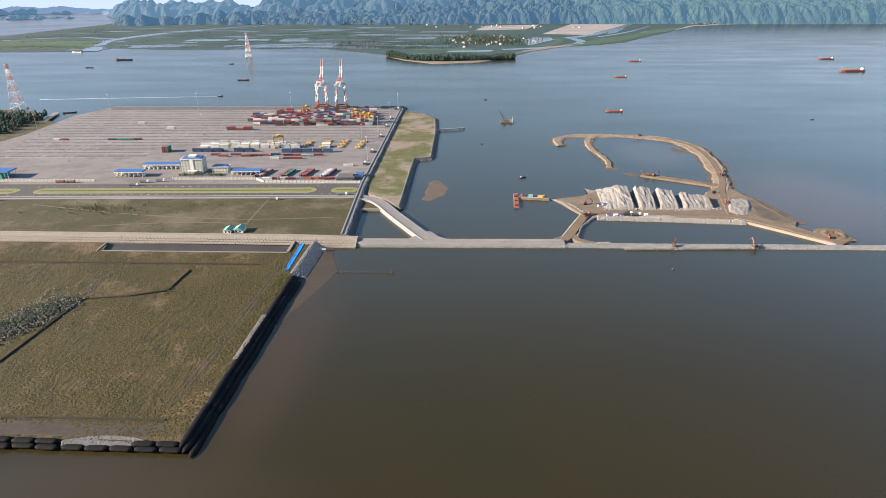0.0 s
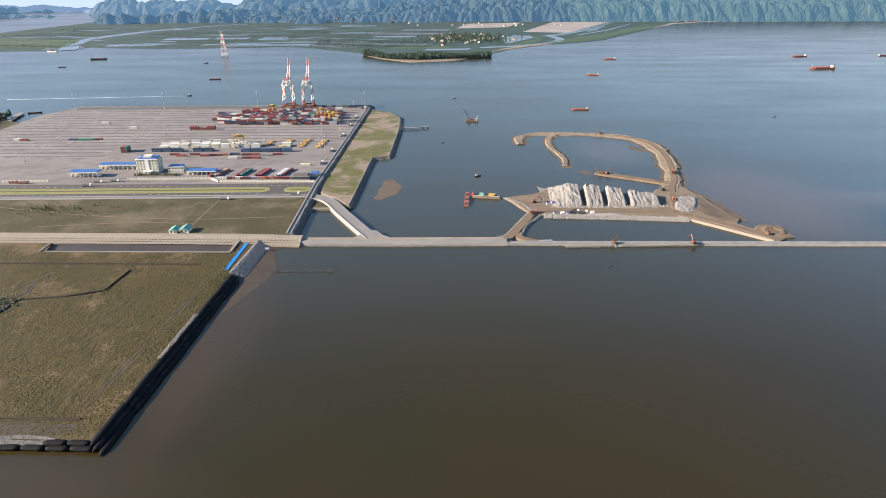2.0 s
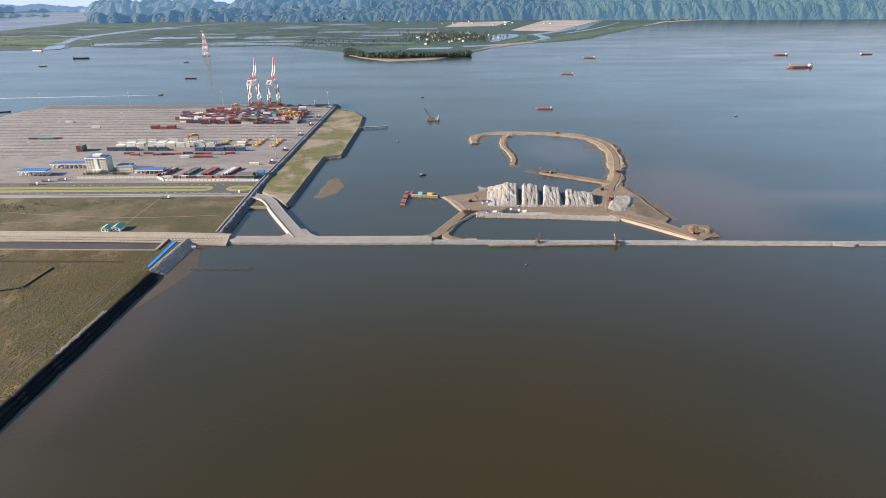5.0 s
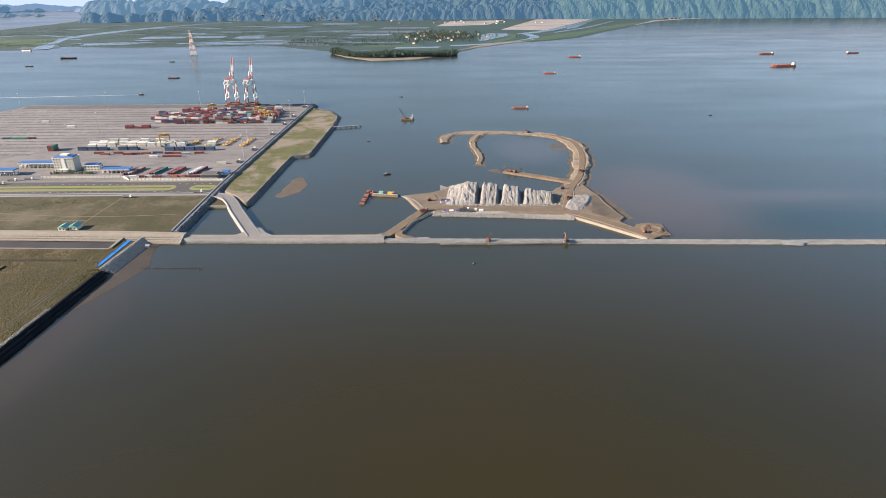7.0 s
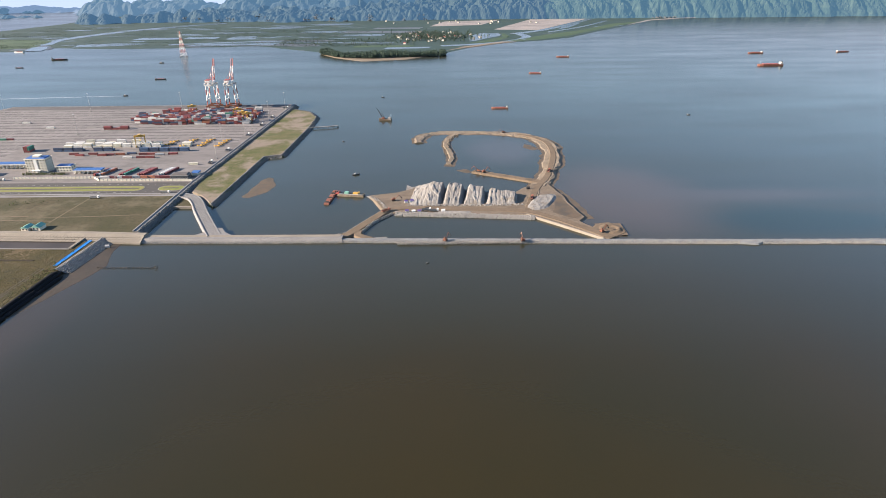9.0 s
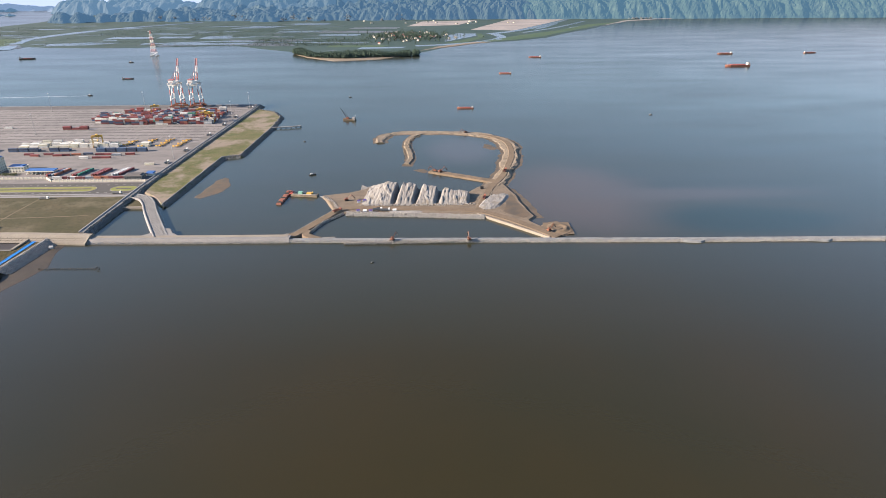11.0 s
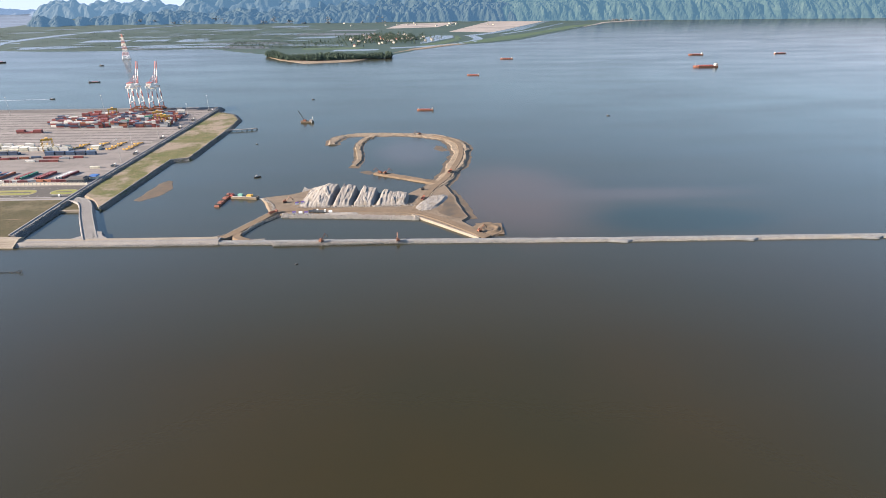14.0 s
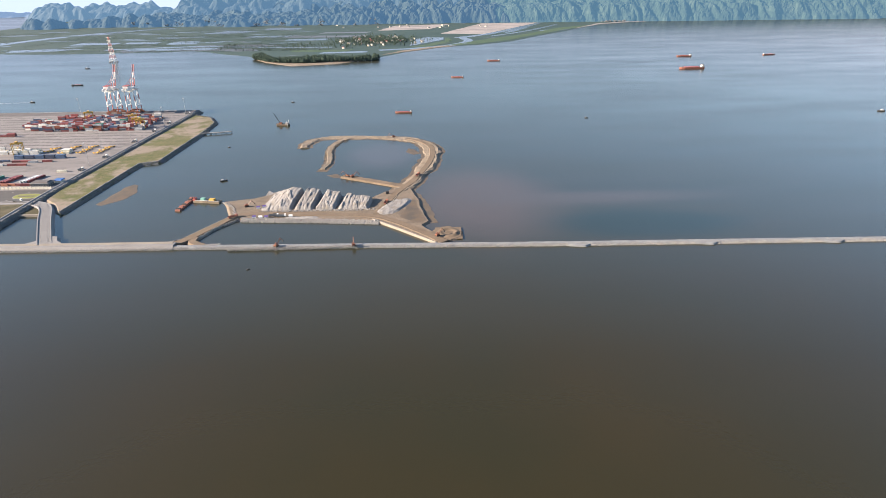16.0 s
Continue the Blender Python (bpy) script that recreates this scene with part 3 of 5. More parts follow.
bank("wet_fringe", hook, lambda t: [(o * 1.22, 0.03 if abs(o) > 6 else 0.1) for o, z in hook_profile(t)], M["shoal"], "wet sand fringe round the spit", jitter=3.0, step=4)
bank("wet_fringe", [(250, 900), (235, 890), (224, 862), (221, 828), (226, 786), (227, 760), (223, 728)], [(-7.5, 0.03), (-4, 0.1), (4, 0.1), (7, 0.03)], M["shoal"], "wet sand fringe round the narrow spit", jitter=2.5, step=4)
bank("wet_fringe", [(336, 650), (350, 610), (358, 566), (362, 545)], [(-6, 0.1), (0, 0.1), (3, 0.1), (6, 0.02)], M["shoal"], "wet sand fringe along the platform", jitter=3.0, step=4)
slab("ground_shoal", [(232, 712), (240, 704), (246, 700), (252, 705), (244, 716)], 0.08, -0.5, 2, M["shoal"], "brown shoal off the spit's tip", rough=2, step=3)
slab("ground_shoal", [(330, 815), (342, 800), (350, 806), (344, 826), (334, 832)], 0.08, -0.5, 2, M["shoal"], "brown shoal inside the lagoon", rough=2.5, step=3)
bank("sand_spit", hook, hook_profile, M["sand"], "long curved sand spit", jitter=2.6, step=3.5)
bank("haul_road", hook[:10], [(-4.2, 1.3), (-3.6, 1.95), (3.6, 2.0), (4.2, 1.4)], M["haul"], "brown wheel track on the spit", "road", 0.5, 5)
bank("sand_spit", [(250, 900), (235, 890), (224, 862), (221, 828), (226, 786), (227, 762), (223, 736)], lambda t: [(-7 + 3 * t, -0.8), (-4 + t, 1.2), (3, 1.4), (6 - 2 * t, -0.8)], M["sand"], "narrow sand spit", jitter=2.4, step=3.5)
bank("sand_spit", [(253, 704), (285, 686), (330, 660)], [(-7, -0.8), (-5, 1.8), (4, 1.7), (7, -0.8)], M["haul"], "sand spit across the lagoon", jitter=1.0, step=4)
slab("wet_sand", [(343, 614), (350, 570), (354, 550), (346, 543), (328, 560), (336, 592)], 1.66, 1.3, 0.4, M["shoal"], "damp brown sand beside the stone heap", "ground", rough=1.5, step=4)
slab("ground_spit_head", [(358, 515), (364, 526), (371, 532), (379, 533), (389, 521), (388, 508), (378, 500), (368, 502)], 1.2, -0.6, 3, M["haul"], "brown heap of sand at the spit's end", rough=1.2, step=3)
heights("sand_heap", 30, 26, 364, 502, 390, 531, lambda x, y: 0.9 + 2.0 * max(0, 1 - abs(math.hypot((x - 377) / 1.0, (y - 517) / 1.1) - 8) / 4.2) * (0.7 + 0.5 * noise.noise(Vector((x * 0.15, y * 0.15, 4)))), M["haul"], "ring of tipped brown sand at the spit's end", "stockpile")
rocks("haul_edge_rock", strewn([Vector(p) for p in ((110, 503), (123, 512), (138, 541), (152, 567))], 420, -5.6, -3.9, 0.4, 2.2, 0.4, 1.0, 31) + strewn([Vector(p) for p in ((131, 516), (140, 540), (158, 566))], 380, 2.6, 5.0, 2.0, 0.2, 0.4, 1.1, 32)
      + strewn([Vector(p) for p in ((134, 613), (146, 596), (152, 578))], 260, -2.0, 1.5, 1.8, 1.2, 0.5, 1.2, 33) + strewn([Vector(p) for p in ((146, 498), (160, 499))], 140, -3, 1.5, 1.4, 2.2, 0.5, 1.1, 34), M["pale_rock"], "pale stone along the haul road edges")
rocks("spit_rubble", strewn([Vector(p) for p in hook[2:13]], 420, 4, 9, 1.6, 0.5, 0.3, 0.8, 35) + strewn([Vector(p) for p in hook[2:11]], 300, -9, -4, 0.6, 1.4, 0.3, 0.8, 36) + strewn([Vector(p) for p in ((240, 888), (226, 858), (220, 820), (222, 775))], 220, -4, 4, 1.3, 1.3, 0.4, 1.2, 37), M["sand"], "clods and broken stone on the spit")
rocks("sea_edge_rock", strewn([Vector(p) for p in ((164, 561), (235, 555), (307, 547))], 1800, -2.5, 2.5, 2.6, 0.2, 0.8, 2.0, 8), M["pale_rock"], "white tipped rock along the works")


def stock_height(x, y):
    """Flat-topped tips of stone side by side, each steep on its eastern side."""
    starts = (176, 214, 237, 261, 297)
    tops = (9.0, 9.6, 9.0, 7.8)
    xx = x - (y - 588) * 0.13 + noise.noise(Vector((x * 0.06, y * 0.06, 0))) * 0.8
    front = min(1, max(0, (y - 584.5) / 5))
    far = 653 - (x - 176) * 0.31 + noise.noise(Vector((x * 0.12, 1, 2))) * 5
    back = min(1, max(0, (far - y) / 5))
    climb = 0.34 + 0.66 * min(1, max(0, (y - 586) / 40)) ** 0.8
    z = 0.0
    for k in range(4):
        a, b = starts[k], starts[k + 1]
        if a <= xx < b:
            t = (xx - a) / (b - a)
            edge = 1 - 5.5 / (b - a)
            z = tops[k] * climb * (min(1, 0.62 + t * 4) if k else min(1, 0.15 + t * 1.5)) if t < edge else tops[k] * climb * max(0.05, 1 - (t - edge) * (b - a) / 3.2)
            if t < edge:
                z -= 0.5 * max(0, math.sin(xx * 1.35 + noise.noise(Vector((xx * 0.1, y * 0.04, 8))) * 2) - 0.45)
                z += 0.7 * (noise.noise(Vector((x * 0.16, y * 0.05, 3 + k))) > 0.25) - 0.8 * max(0.0, noise.noise(Vector((xx * 0.09, y * 0.02, 17 + k))) - 0.18)
    z += noise.noise(Vector((x * 0.5, y * 0.12, 5))) * 0.3 + noise.noise(Vector((x * 0.9, y * 0.6, 5))) * 0.22
    return -1.2 + 2.1 * min(1, back * 3) + z * front * back


heights("stone_stock", 220, 110, 172, 582, 304, 660, stock_height, M["stone_pile"], "tipped heaps of pale crushed stone", "stockpile")
heights("stone_stock", 44, 56, 294, 564, 324, 620, lambda x, y: 1.1 + 2.1 * max(0, min(1, (1 - (abs((x - 309) / 14) ** 3 + abs((y - 592) / 27) ** 3) ** 0.333) * 3.2)) + noise.noise(Vector((x * 0.3, y * 0.15, 1))) * 0.4 - 0.2,
               M["stone_pile"], "low flat heap of pale stone", "stockpile", skew=0.45)
rocks("stock_rock", [(random.uniform(176, 300), random.uniform(581, 586), 1.9, random.uniform(0.5, 1.4)) for _ in range(350)], M["pale_rock"], "loose stone at the foot of the heaps")
heights("stone_stock", 40, 14, 205, 559, 245, 569, lambda x, y: 1.2 + 3.0 * max(0, 1 - abs(y - 563.5) / 4.5) * (0.6 + 0.6 * noise.noise(Vector((x * 0.2, 0, 1)))) * max(0, 1 - (abs(x - 225) / 20) ** 4), M["pale_rock"], "white stone heap beside the haul road", "stockpile")

# ---- distance ----
slab("ground_delta", [(-2600, 1950), (-1339, 1969), (-1121, 1983), (-1043, 2075), (-900, 2045), (-666, 2041), (-385, 2088), (-131, 1892), (-75, 1776), (5, 1705), (120, 1740), (231, 1863), (309, 1989), (442, 2117), (569, 2170),
                      (690, 2265), (780, 2400), (890, 2541), (1020, 2715), (1210, 2965), (1400, 3085), (1582, 3130), (1811, 3180), (2350, 3190), (3600, 3200), (3600, 4800), (-1500, 4800), (-1553, 3031), (-1668, 2479), (-2600, 2300)],
     0.8, -1, 8, M["delta"], "low green mangrove delta across the estuary", rough=9, step=40)


def patch(name, pts, mat, label, z=1.0, category="water", rough=3.0, step=22):
    return slab(name, pts, z, 0.3, 1, M[mat], label, category, rough, step)


def flat_river(name, pts, w, mat, label, z=1.05):
    return bank(name, pts, [(-w, z - 0.5), (-w, z), (w, z), (w, z - 0.5)], M[mat], label, "water", w * 0.12, 20)


slab("beach_island", [(-130, 1850), (-78, 1772), (5, 1700), (125, 1733), (180, 1790), (150, 1800), (20, 1745), (-60, 1790)], 1.2, -0.5, 6, M["sand"], "sandy beach round the wooded point", "beach", 3, 20)
flat_river("delta_channel", [(-1075, 1990), (-1091, 2043), (-1166, 2269), (-1140, 2455), (-1050, 2674), (-900, 2880), (-780, 3000)], 26, "lagoon", "pale tidal channel through the mangroves")
flat_river("delta_channel", [(225, 2030), (330, 2066), (425, 2120), (500, 2200), (535, 2290), (520, 2400)], 17, "lagoon", "winding tidal river by the village")
patch("delta_pond", [(322, 2150), (350, 2185), (440, 2330), (452, 2365), (385, 2440), (330, 2340)], "lagoon", "tidal lagoon beside the village", 1.07)
flat_river("delta_channel", [(-700, 2130), (-560, 2170), (-420, 2200), (-280, 2180), (-140, 2150), (60, 2130)], 16, "lagoon", "shallow channel along the coast")
flat_river("delta_channel", [(500, 2400), (640, 2545), (800, 2810), (945, 3070)], 17, "lagoon", "straight drainage channel by the salt pans")
flat_river("delta_channel", [(640, 2450), (770, 2600), (880, 2760), (1000, 2960)], 9, "lagoon", "narrow creek through the marsh")
for pts in (((-1000, 2080), (-860, 2110), (-780, 2170), (-900, 2190), (-1010, 2150)), ((-900, 2290), (-740, 2300), (-740, 2360), (-890, 2370)), ((-720, 2310), (-600, 2310), (-600, 2370), (-720, 2370)),
            ((-560, 2290), (-450, 2300), (-470, 2400), (-550, 2380)), ((-560, 2680), (-400, 2700), (-330, 2790), (-480, 2800)), ((-330, 2830), (-180, 2850), (-170, 2930), (-330, 2920)),
            ((-620, 2090), (-470, 2100), (-330, 2110), (-330, 2150), (-600, 2150)), ((380, 2330), (440, 2340), (450, 2420), (370, 2420)), ((900, 2600), (1010, 2720), (960, 2760), (860, 2650)),
            ((-1330, 2180), (-1240, 2180), (-1240, 2230), (-1330, 2230)), ((-150, 2360), (0, 2370), (20, 2430), (-140, 2420)), ((-330, 2500), (-170, 2500), (-150, 2570), (-320, 2560)), ((700, 2560), (760, 2640), (860, 2860), (800, 2860)), ((-1560, 2300), (-1440, 2300), (-1440, 2340), (-1550, 2340)), ((40, 1960), (180, 1975), (190, 2010), (50, 2000))):
    patch("delta_pond", pts, "lagoon", "shallow pale pond in the delta")
for pts, lab in ((((178, 2740), (245, 2985), (507, 3050), (404, 2796)), "pale pink salt pans at the hills' foot"), (((443, 2580), (662, 3080), (936, 3080), (615, 2531)), "pale salt pans beside the drainage channel")):
    patch("salt_pan", pts, "pan", lab, 1.1, "field")
for pts in (((440, 2130), (576, 2200), (700, 2315), (754, 2400), (995, 2715), (1172, 2916), (975, 2795), (796, 2530), (615, 2351), (473, 2177)), ((317, 2108), (396, 2125), (477, 2291), (469, 2416), (455, 2400), (452, 2300), (376, 2177)), ((-60, 2010), (120, 2015), (140, 2060), (-60, 2060)), ((-1300, 2050), (-1120, 2060), (-1180, 2300), (-1500, 2350), (-1560, 2100))):
    patch("meadow", pts, "meadow", "bright green marsh meadow", 1.15, "grass")
slab("beach_mainland", [(236, 1905), (306, 1984), (438, 2112), (480, 2132), (430, 2138), (300, 2012)], 1.3, -0.5, 4, M["sand"], "pale sandy beach on the far shore", "beach", 3, 20)
slab("beach_mainland", [(1015, 2712), (1205, 2960), (1395, 3080), (1580, 3126), (1580, 3134), (1380, 3090), (1190, 2975)], 1.3, -0.5, 4, M["pan"], "pale beach below the hills", "beach", 4, 30)


for pts in (((-650, 2062), (-420, 2098), (-250, 2050), (-170, 2050), (-200, 2120), (-420, 2150), (-620, 2130)), ((-480, 2180), (-250, 2170), (-120, 2200), (-200, 2250), (-420, 2240)), ((-1160, 2006), (-1041, 2036), (-1085, 2110), (-1150, 2165), (-1175, 2100)), ((-170, 2480), (120, 2470), (140, 2540), (-150, 2560)), ((-60, 2640), (140, 2640), (150, 2700), (-40, 2700))):
    patch("mud_flat", pts, "flat_mud", "bare grey tidal mud between mangroves", 0.9, "mud", 12, 18)
rngp = random.Random(31)
for _ in range(46):
    x, y, w, h = rngp.uniform(-1500, -120), rngp.uniform(2140, 2900), rngp.uniform(25, 95), rngp.uniform(4, 13)
    ring = [(x - w, y - h), (x - w * 0.3, y - h * 1.3), (x + w * 0.5, y - h * 0.8), (x + w, y - h * 0.2), (x + w * 0.6, y + h), (x - w * 0.4, y + h * 0.7)]
    patch("delta_pond", ring, "lagoon", "thin pale water gleaming between mangroves", 0.94 + 0.002 * _, rough=5, step=14)


def karst(name, nx, ny, x0, y0, x1, y1, hills, mat, label, seed, base=0.0, crag=9.0):
    """Steep wooded limestone hills, many humps side by side, with a ragged canopy."""
    rng = np.random.default_rng(seed)
    xs, ys = np.meshgrid(np.linspace(x0, x1, nx), np.linspace(y0, y1, ny))
    dx, dy = (x1 - x0) / (nx - 1), (y1 - y0) / (ny - 1)
    xs = xs + rng.uniform(-0.35, 0.35, xs.shape) * dx
    ys = ys + rng.uniform(-0.35, 0.35, ys.shape) * dy
    z = np.full(xs.shape, -3.0)
    for cx, cy, r, h in hills(rng):
        i0, i1 = max(0, int((cx - 1.4 * r - x0) / dx)), min(nx, int((cx + 1.4 * r - x0) / dx) + 2)
        j0, j1 = max(0, int((cy - 1.4 * r - y0) / dy)), min(ny, int((cy + 1.4 * r - y0) / dy) + 2)
        if i0 >= i1 or j0 >= j1:
            continue
        sx, sy = xs[j0:j1, i0:i1], ys[j0:j1, i0:i1]
        ang = np.arctan2(sy - cy, sx - cx)
        d = np.hypot(sx - cx, sy - cy) / (r * (1 + 0.2 * np.sin(3 * ang + cx) + 0.12 * np.sin(7 * ang + cy)))
        z[j0:j1, i0:i1] = np.maximum(z[j0:j1, i0:i1], h * (1 - d ** 1.7) - 2)
    rough = np.array([noise.fractal(Vector((x * 0.016, y * 0.016, seed)), 0.9, 2.1, 3) for x, y in zip(xs.ravel(), ys.ravel())]).reshape(xs.shape)
    z = z + np.where(z > 1, np.minimum(1, z / 12) * (rough * crag + rng.normal(0, 1.5, z.shape)), 0)
    verts = np.stack([xs, ys, z + base], -1).reshape(-1, 3).tolist()
    faces = [(j * nx + i, j * nx + i + 1, (j + 1) * nx + i + 1, (j + 1) * nx + i) for j in range(ny - 1) for i in range(nx - 1)]
    return from_arrays(name, verts, faces, mat, label, "hills", "structure", False)


def front_hills(rng):
    out = []
    for _ in range(1300):
        x = rng.uniform(-1000, 2850)
        r = rng.uniform(26, 75) * (1 + min(1.0, max(0, (x - 500) / 800)))
        y = 3115 + max(0, x - 1400) * 0.06 + rng.gamma(1.4, 110)
        y = max(y, (3000 if x < 150 else 3090) + 1.25 * r)
        grow = 0.6 + 0.4 * min(1, max(0, (x + 700) / 900))
        out.append((x, y, r, (rng.uniform(16, 52) + 0.15 * (y - 3115)) * grow + max(0, min(30, (x + 300) * 0.02))))
    for x, y, r, h in ((-1440, 3050, 60, 46), (-1370, 3070, 70, 46), (-1270, 3090, 60, 36), (-1190, 3110, 70, 40), (-1110, 3130, 80, 52), (-1030, 3140, 70, 56), (-950, 3130, 80, 54), (-870, 3120, 60, 46), (-500, 3060, 60, 40)):
        out.append((x, y, r, h))
    return out


karst("backdrop_hills", 380, 90, -1540, 2960, 900, 3560, lambda rng: [h for h in front_hills(rng) if h[0] < 760], M["hill"], "steep wooded limestone hills with blue distance haze in their colour", 3)
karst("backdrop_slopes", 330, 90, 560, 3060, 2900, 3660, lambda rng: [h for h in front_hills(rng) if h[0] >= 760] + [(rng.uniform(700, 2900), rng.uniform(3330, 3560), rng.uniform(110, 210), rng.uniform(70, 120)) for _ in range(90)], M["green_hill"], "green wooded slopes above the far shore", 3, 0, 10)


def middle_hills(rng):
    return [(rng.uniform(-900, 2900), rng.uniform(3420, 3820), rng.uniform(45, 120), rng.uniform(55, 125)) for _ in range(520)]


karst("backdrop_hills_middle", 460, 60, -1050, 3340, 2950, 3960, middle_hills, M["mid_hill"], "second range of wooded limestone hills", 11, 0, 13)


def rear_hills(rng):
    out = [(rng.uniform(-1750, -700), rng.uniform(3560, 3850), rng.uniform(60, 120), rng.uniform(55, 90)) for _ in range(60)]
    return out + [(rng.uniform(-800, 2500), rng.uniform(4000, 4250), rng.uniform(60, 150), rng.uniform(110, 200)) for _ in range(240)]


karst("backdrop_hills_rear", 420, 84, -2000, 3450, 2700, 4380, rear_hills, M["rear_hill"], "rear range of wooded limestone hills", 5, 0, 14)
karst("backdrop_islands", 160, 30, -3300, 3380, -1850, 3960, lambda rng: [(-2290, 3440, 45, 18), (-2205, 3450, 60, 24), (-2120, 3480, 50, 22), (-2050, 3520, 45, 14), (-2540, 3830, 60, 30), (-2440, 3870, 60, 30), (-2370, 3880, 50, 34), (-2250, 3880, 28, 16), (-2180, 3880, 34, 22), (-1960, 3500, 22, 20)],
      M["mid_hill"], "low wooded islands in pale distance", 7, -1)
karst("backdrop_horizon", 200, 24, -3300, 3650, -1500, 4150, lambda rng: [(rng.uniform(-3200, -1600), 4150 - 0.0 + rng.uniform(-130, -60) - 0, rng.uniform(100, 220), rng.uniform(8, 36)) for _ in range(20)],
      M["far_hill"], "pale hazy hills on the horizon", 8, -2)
places = []
rngc = random.Random(8)
# added glowing sheet: stands in for far haze and brightens the distant water
bm = bmesh.new()
ring = [(math.sin(radians(a)) * 4880, math.cos(radians(a)) * 4880) for a in range(-50, 51, 2)]
low, high = [bm.verts.new((x, y, -6)) for x, y in ring], [bm.verts.new((x, y, 420)) for x, y in ring]
for i in range(len(ring) - 1):
    bm.faces.new((low[i], low[i + 1], high[i + 1], high[i]))
haze, hn, hl, hp = nodes_of("horizon_haze_glow")
hp.inputs["Base Color"].default_value = (0.05, 0.06, 0.07, 1)
hp.inputs["Emission Color"].default_value, hp.inputs["Emission Strength"].default_value = (0.165, 0.185, 0.215, 1), 1.0
setting("backdrop", bm, haze, "glowing sheet standing in for pale haze over the far sea", "sky")
for _ in range(260):
    x = rngc.uniform(1250, 2700)
    places.append((x, 3060 + min(130, max(0, x - 1250) * 0.24) + rngc.uniform(0, 22), rngc.uniform(1, 6), rngc.uniform(4, 10)))
for _ in range(46):
    cx, cz = rngc.uniform(-1000, 2500), rngc.uniform(3, 26)
    cy = (3030 if cx < 150 else 3120) + max(0, cx - 1400) * 0.06 + cz * 1.6
    for k in range(rngc.randrange(3, 9)):
        places.append((cx + rngc.gauss(0, 10), cy + rngc.gauss(0, 5), cz + rngc.gauss(0, 4), rngc.uniform(4, 9)))
rocks("shore_cliff", places, M["cliff"], "pale rock along the foot of the hills", "cliff")


# woods on the far point: tapering trunks with clumped crowns
def wood(name, spots, label, mat, seed, trunk=True):
    rng = np.random.default_rng(seed)
    verts, faces = [], []
    for x, y, z, h in spots:
        for c in range(7):
            f = 0.25 + 0.75 * c / 6
            r = h * 0.24 * (1.15 - f * 0.75) * rng.uniform(0.7, 1.3)
            cx, cy, cz = x + rng.normal(0, h * 0.09), y + rng.normal(0, h * 0.09), z + h * f
            k = len(verts)
            for i in range(5):
                a = i * 1.2566 + rng.uniform(-0.4, 0.4)
                q = r * rng.uniform(0.75, 1.3)
                verts.append((cx + math.cos(a) * q, cy + math.sin(a) * q, cz + rng.uniform(-0.25, 0.1) * r))
            verts += [(cx + rng.normal(0, 0.1) * r, cy, cz + r * rng.uniform(0.6, 1.1)), (cx, cy, cz - r * 0.8)]
            for i in range(5):
                j = (i + 1) % 5
                faces += [(k + i, k + j, k + 5), (k + j, k + i, k + 6)]
    return from_arrays(name, verts, faces, mat, label, "trees")


rngw = random.Random(21)
spots = []
while len(spots) < 900:
    x, y = rngw.uniform(-140, 235), rngw.uniform(1735, 1905)
    low = 1740 + abs(x - 20) * 0.20 + (max(0, -x - 60) * 0.9)
    if low < y < low + 62 + 25 * math.sin(x * 0.03):
        spots.append((x, y, 0.9, rngw.uniform(8, 15)))
wood("casuarina_wood", spots, "dense dark casuarina wood on the point", M["wood_far"], 3)
spots = [(rngw.gauss(190, 75), rngw.gauss(2320, 80), 0.9, rngw.uniform(5, 11)) for _ in range(800)]
spots += [(rngw.uniform(-330, 60), rngw.uniform(2040, 2250), 0.9, rngw.uniform(3, 7)) for _ in range(420)]
wood("village_trees", spots, "green trees among village houses", M["wood_far"], 5)
spots = []
while len(spots) < 2600:
    x, y = rngw.uniform(-1600, -150), rngw.uniform(1995, 2750)
    if noise.noise(Vector((x * 0.006, y * 0.012, 4))) > 0.02 and abs(x + 1100) > 60 and y > 2090:
        spots.append((x, y, 0.6, rngw.uniform(1.6, 3.4)))
wood("mangrove", spots, "low green mangrove scrub across the delta", M["wood_far"], 6)
spots = []
for _ in range(95):
    x, y, n = rngw.uniform(-1550, -120), rngw.uniform(2075, 2920), rngw.randrange(10, 46)
    lean = rngw.gauss(0, 0.12)
    spots += [(x + k * 7, y + k * 7 * lean + rngw.gauss(0, 3), 0.6, rngw.uniform(1.8, 4.2)) for k in range(n) if x + k * 7 < -60 and abs(x + k * 7 + 1100) > 70]
spots += [(rngw.uniform(-1500, -1130), rngw.gauss(2060, 20) + rngw.random() * 60, 0.6, rngw.uniform(2, 4)) for _ in range(300)]
spots += [(rngw.uniform(-640, -170), 2060 + rngw.gauss(0, 14), 0.6, rngw.uniform(1.5, 3.5)) for _ in range(160)]
wood("mangrove_hedge", spots, "dark rows of mangrove along creeks and banks", M["wood_far"], 16)
spots = [(rngw.uniform(-820, -650), rngw.uniform(905, 1035), 2.5, rngw.uniform(7, 13)) for _ in range(420)]
wood("shore_trees", spots, "dark green trees on the shore by the yard", M["wood_far"], 7)

# grass and shrubs of the near field
rngg = np.random.default_rng(2)
verts, faces = [], []
count = 0
while count < 15000:
    x, y = rngg.uniform(-400, -112), rngg.uniform(250, 478)
    if x > -134 + (y - 245) * 0.10 or (x < -230 and y < 262):
        continue
    if noise.noise(Vector((x * 0.03, y * 0.03, 1))) + 0.4 * noise.noise(Vector((x * 0.1, y * 0.1, 6))) < -0.22:
        continue
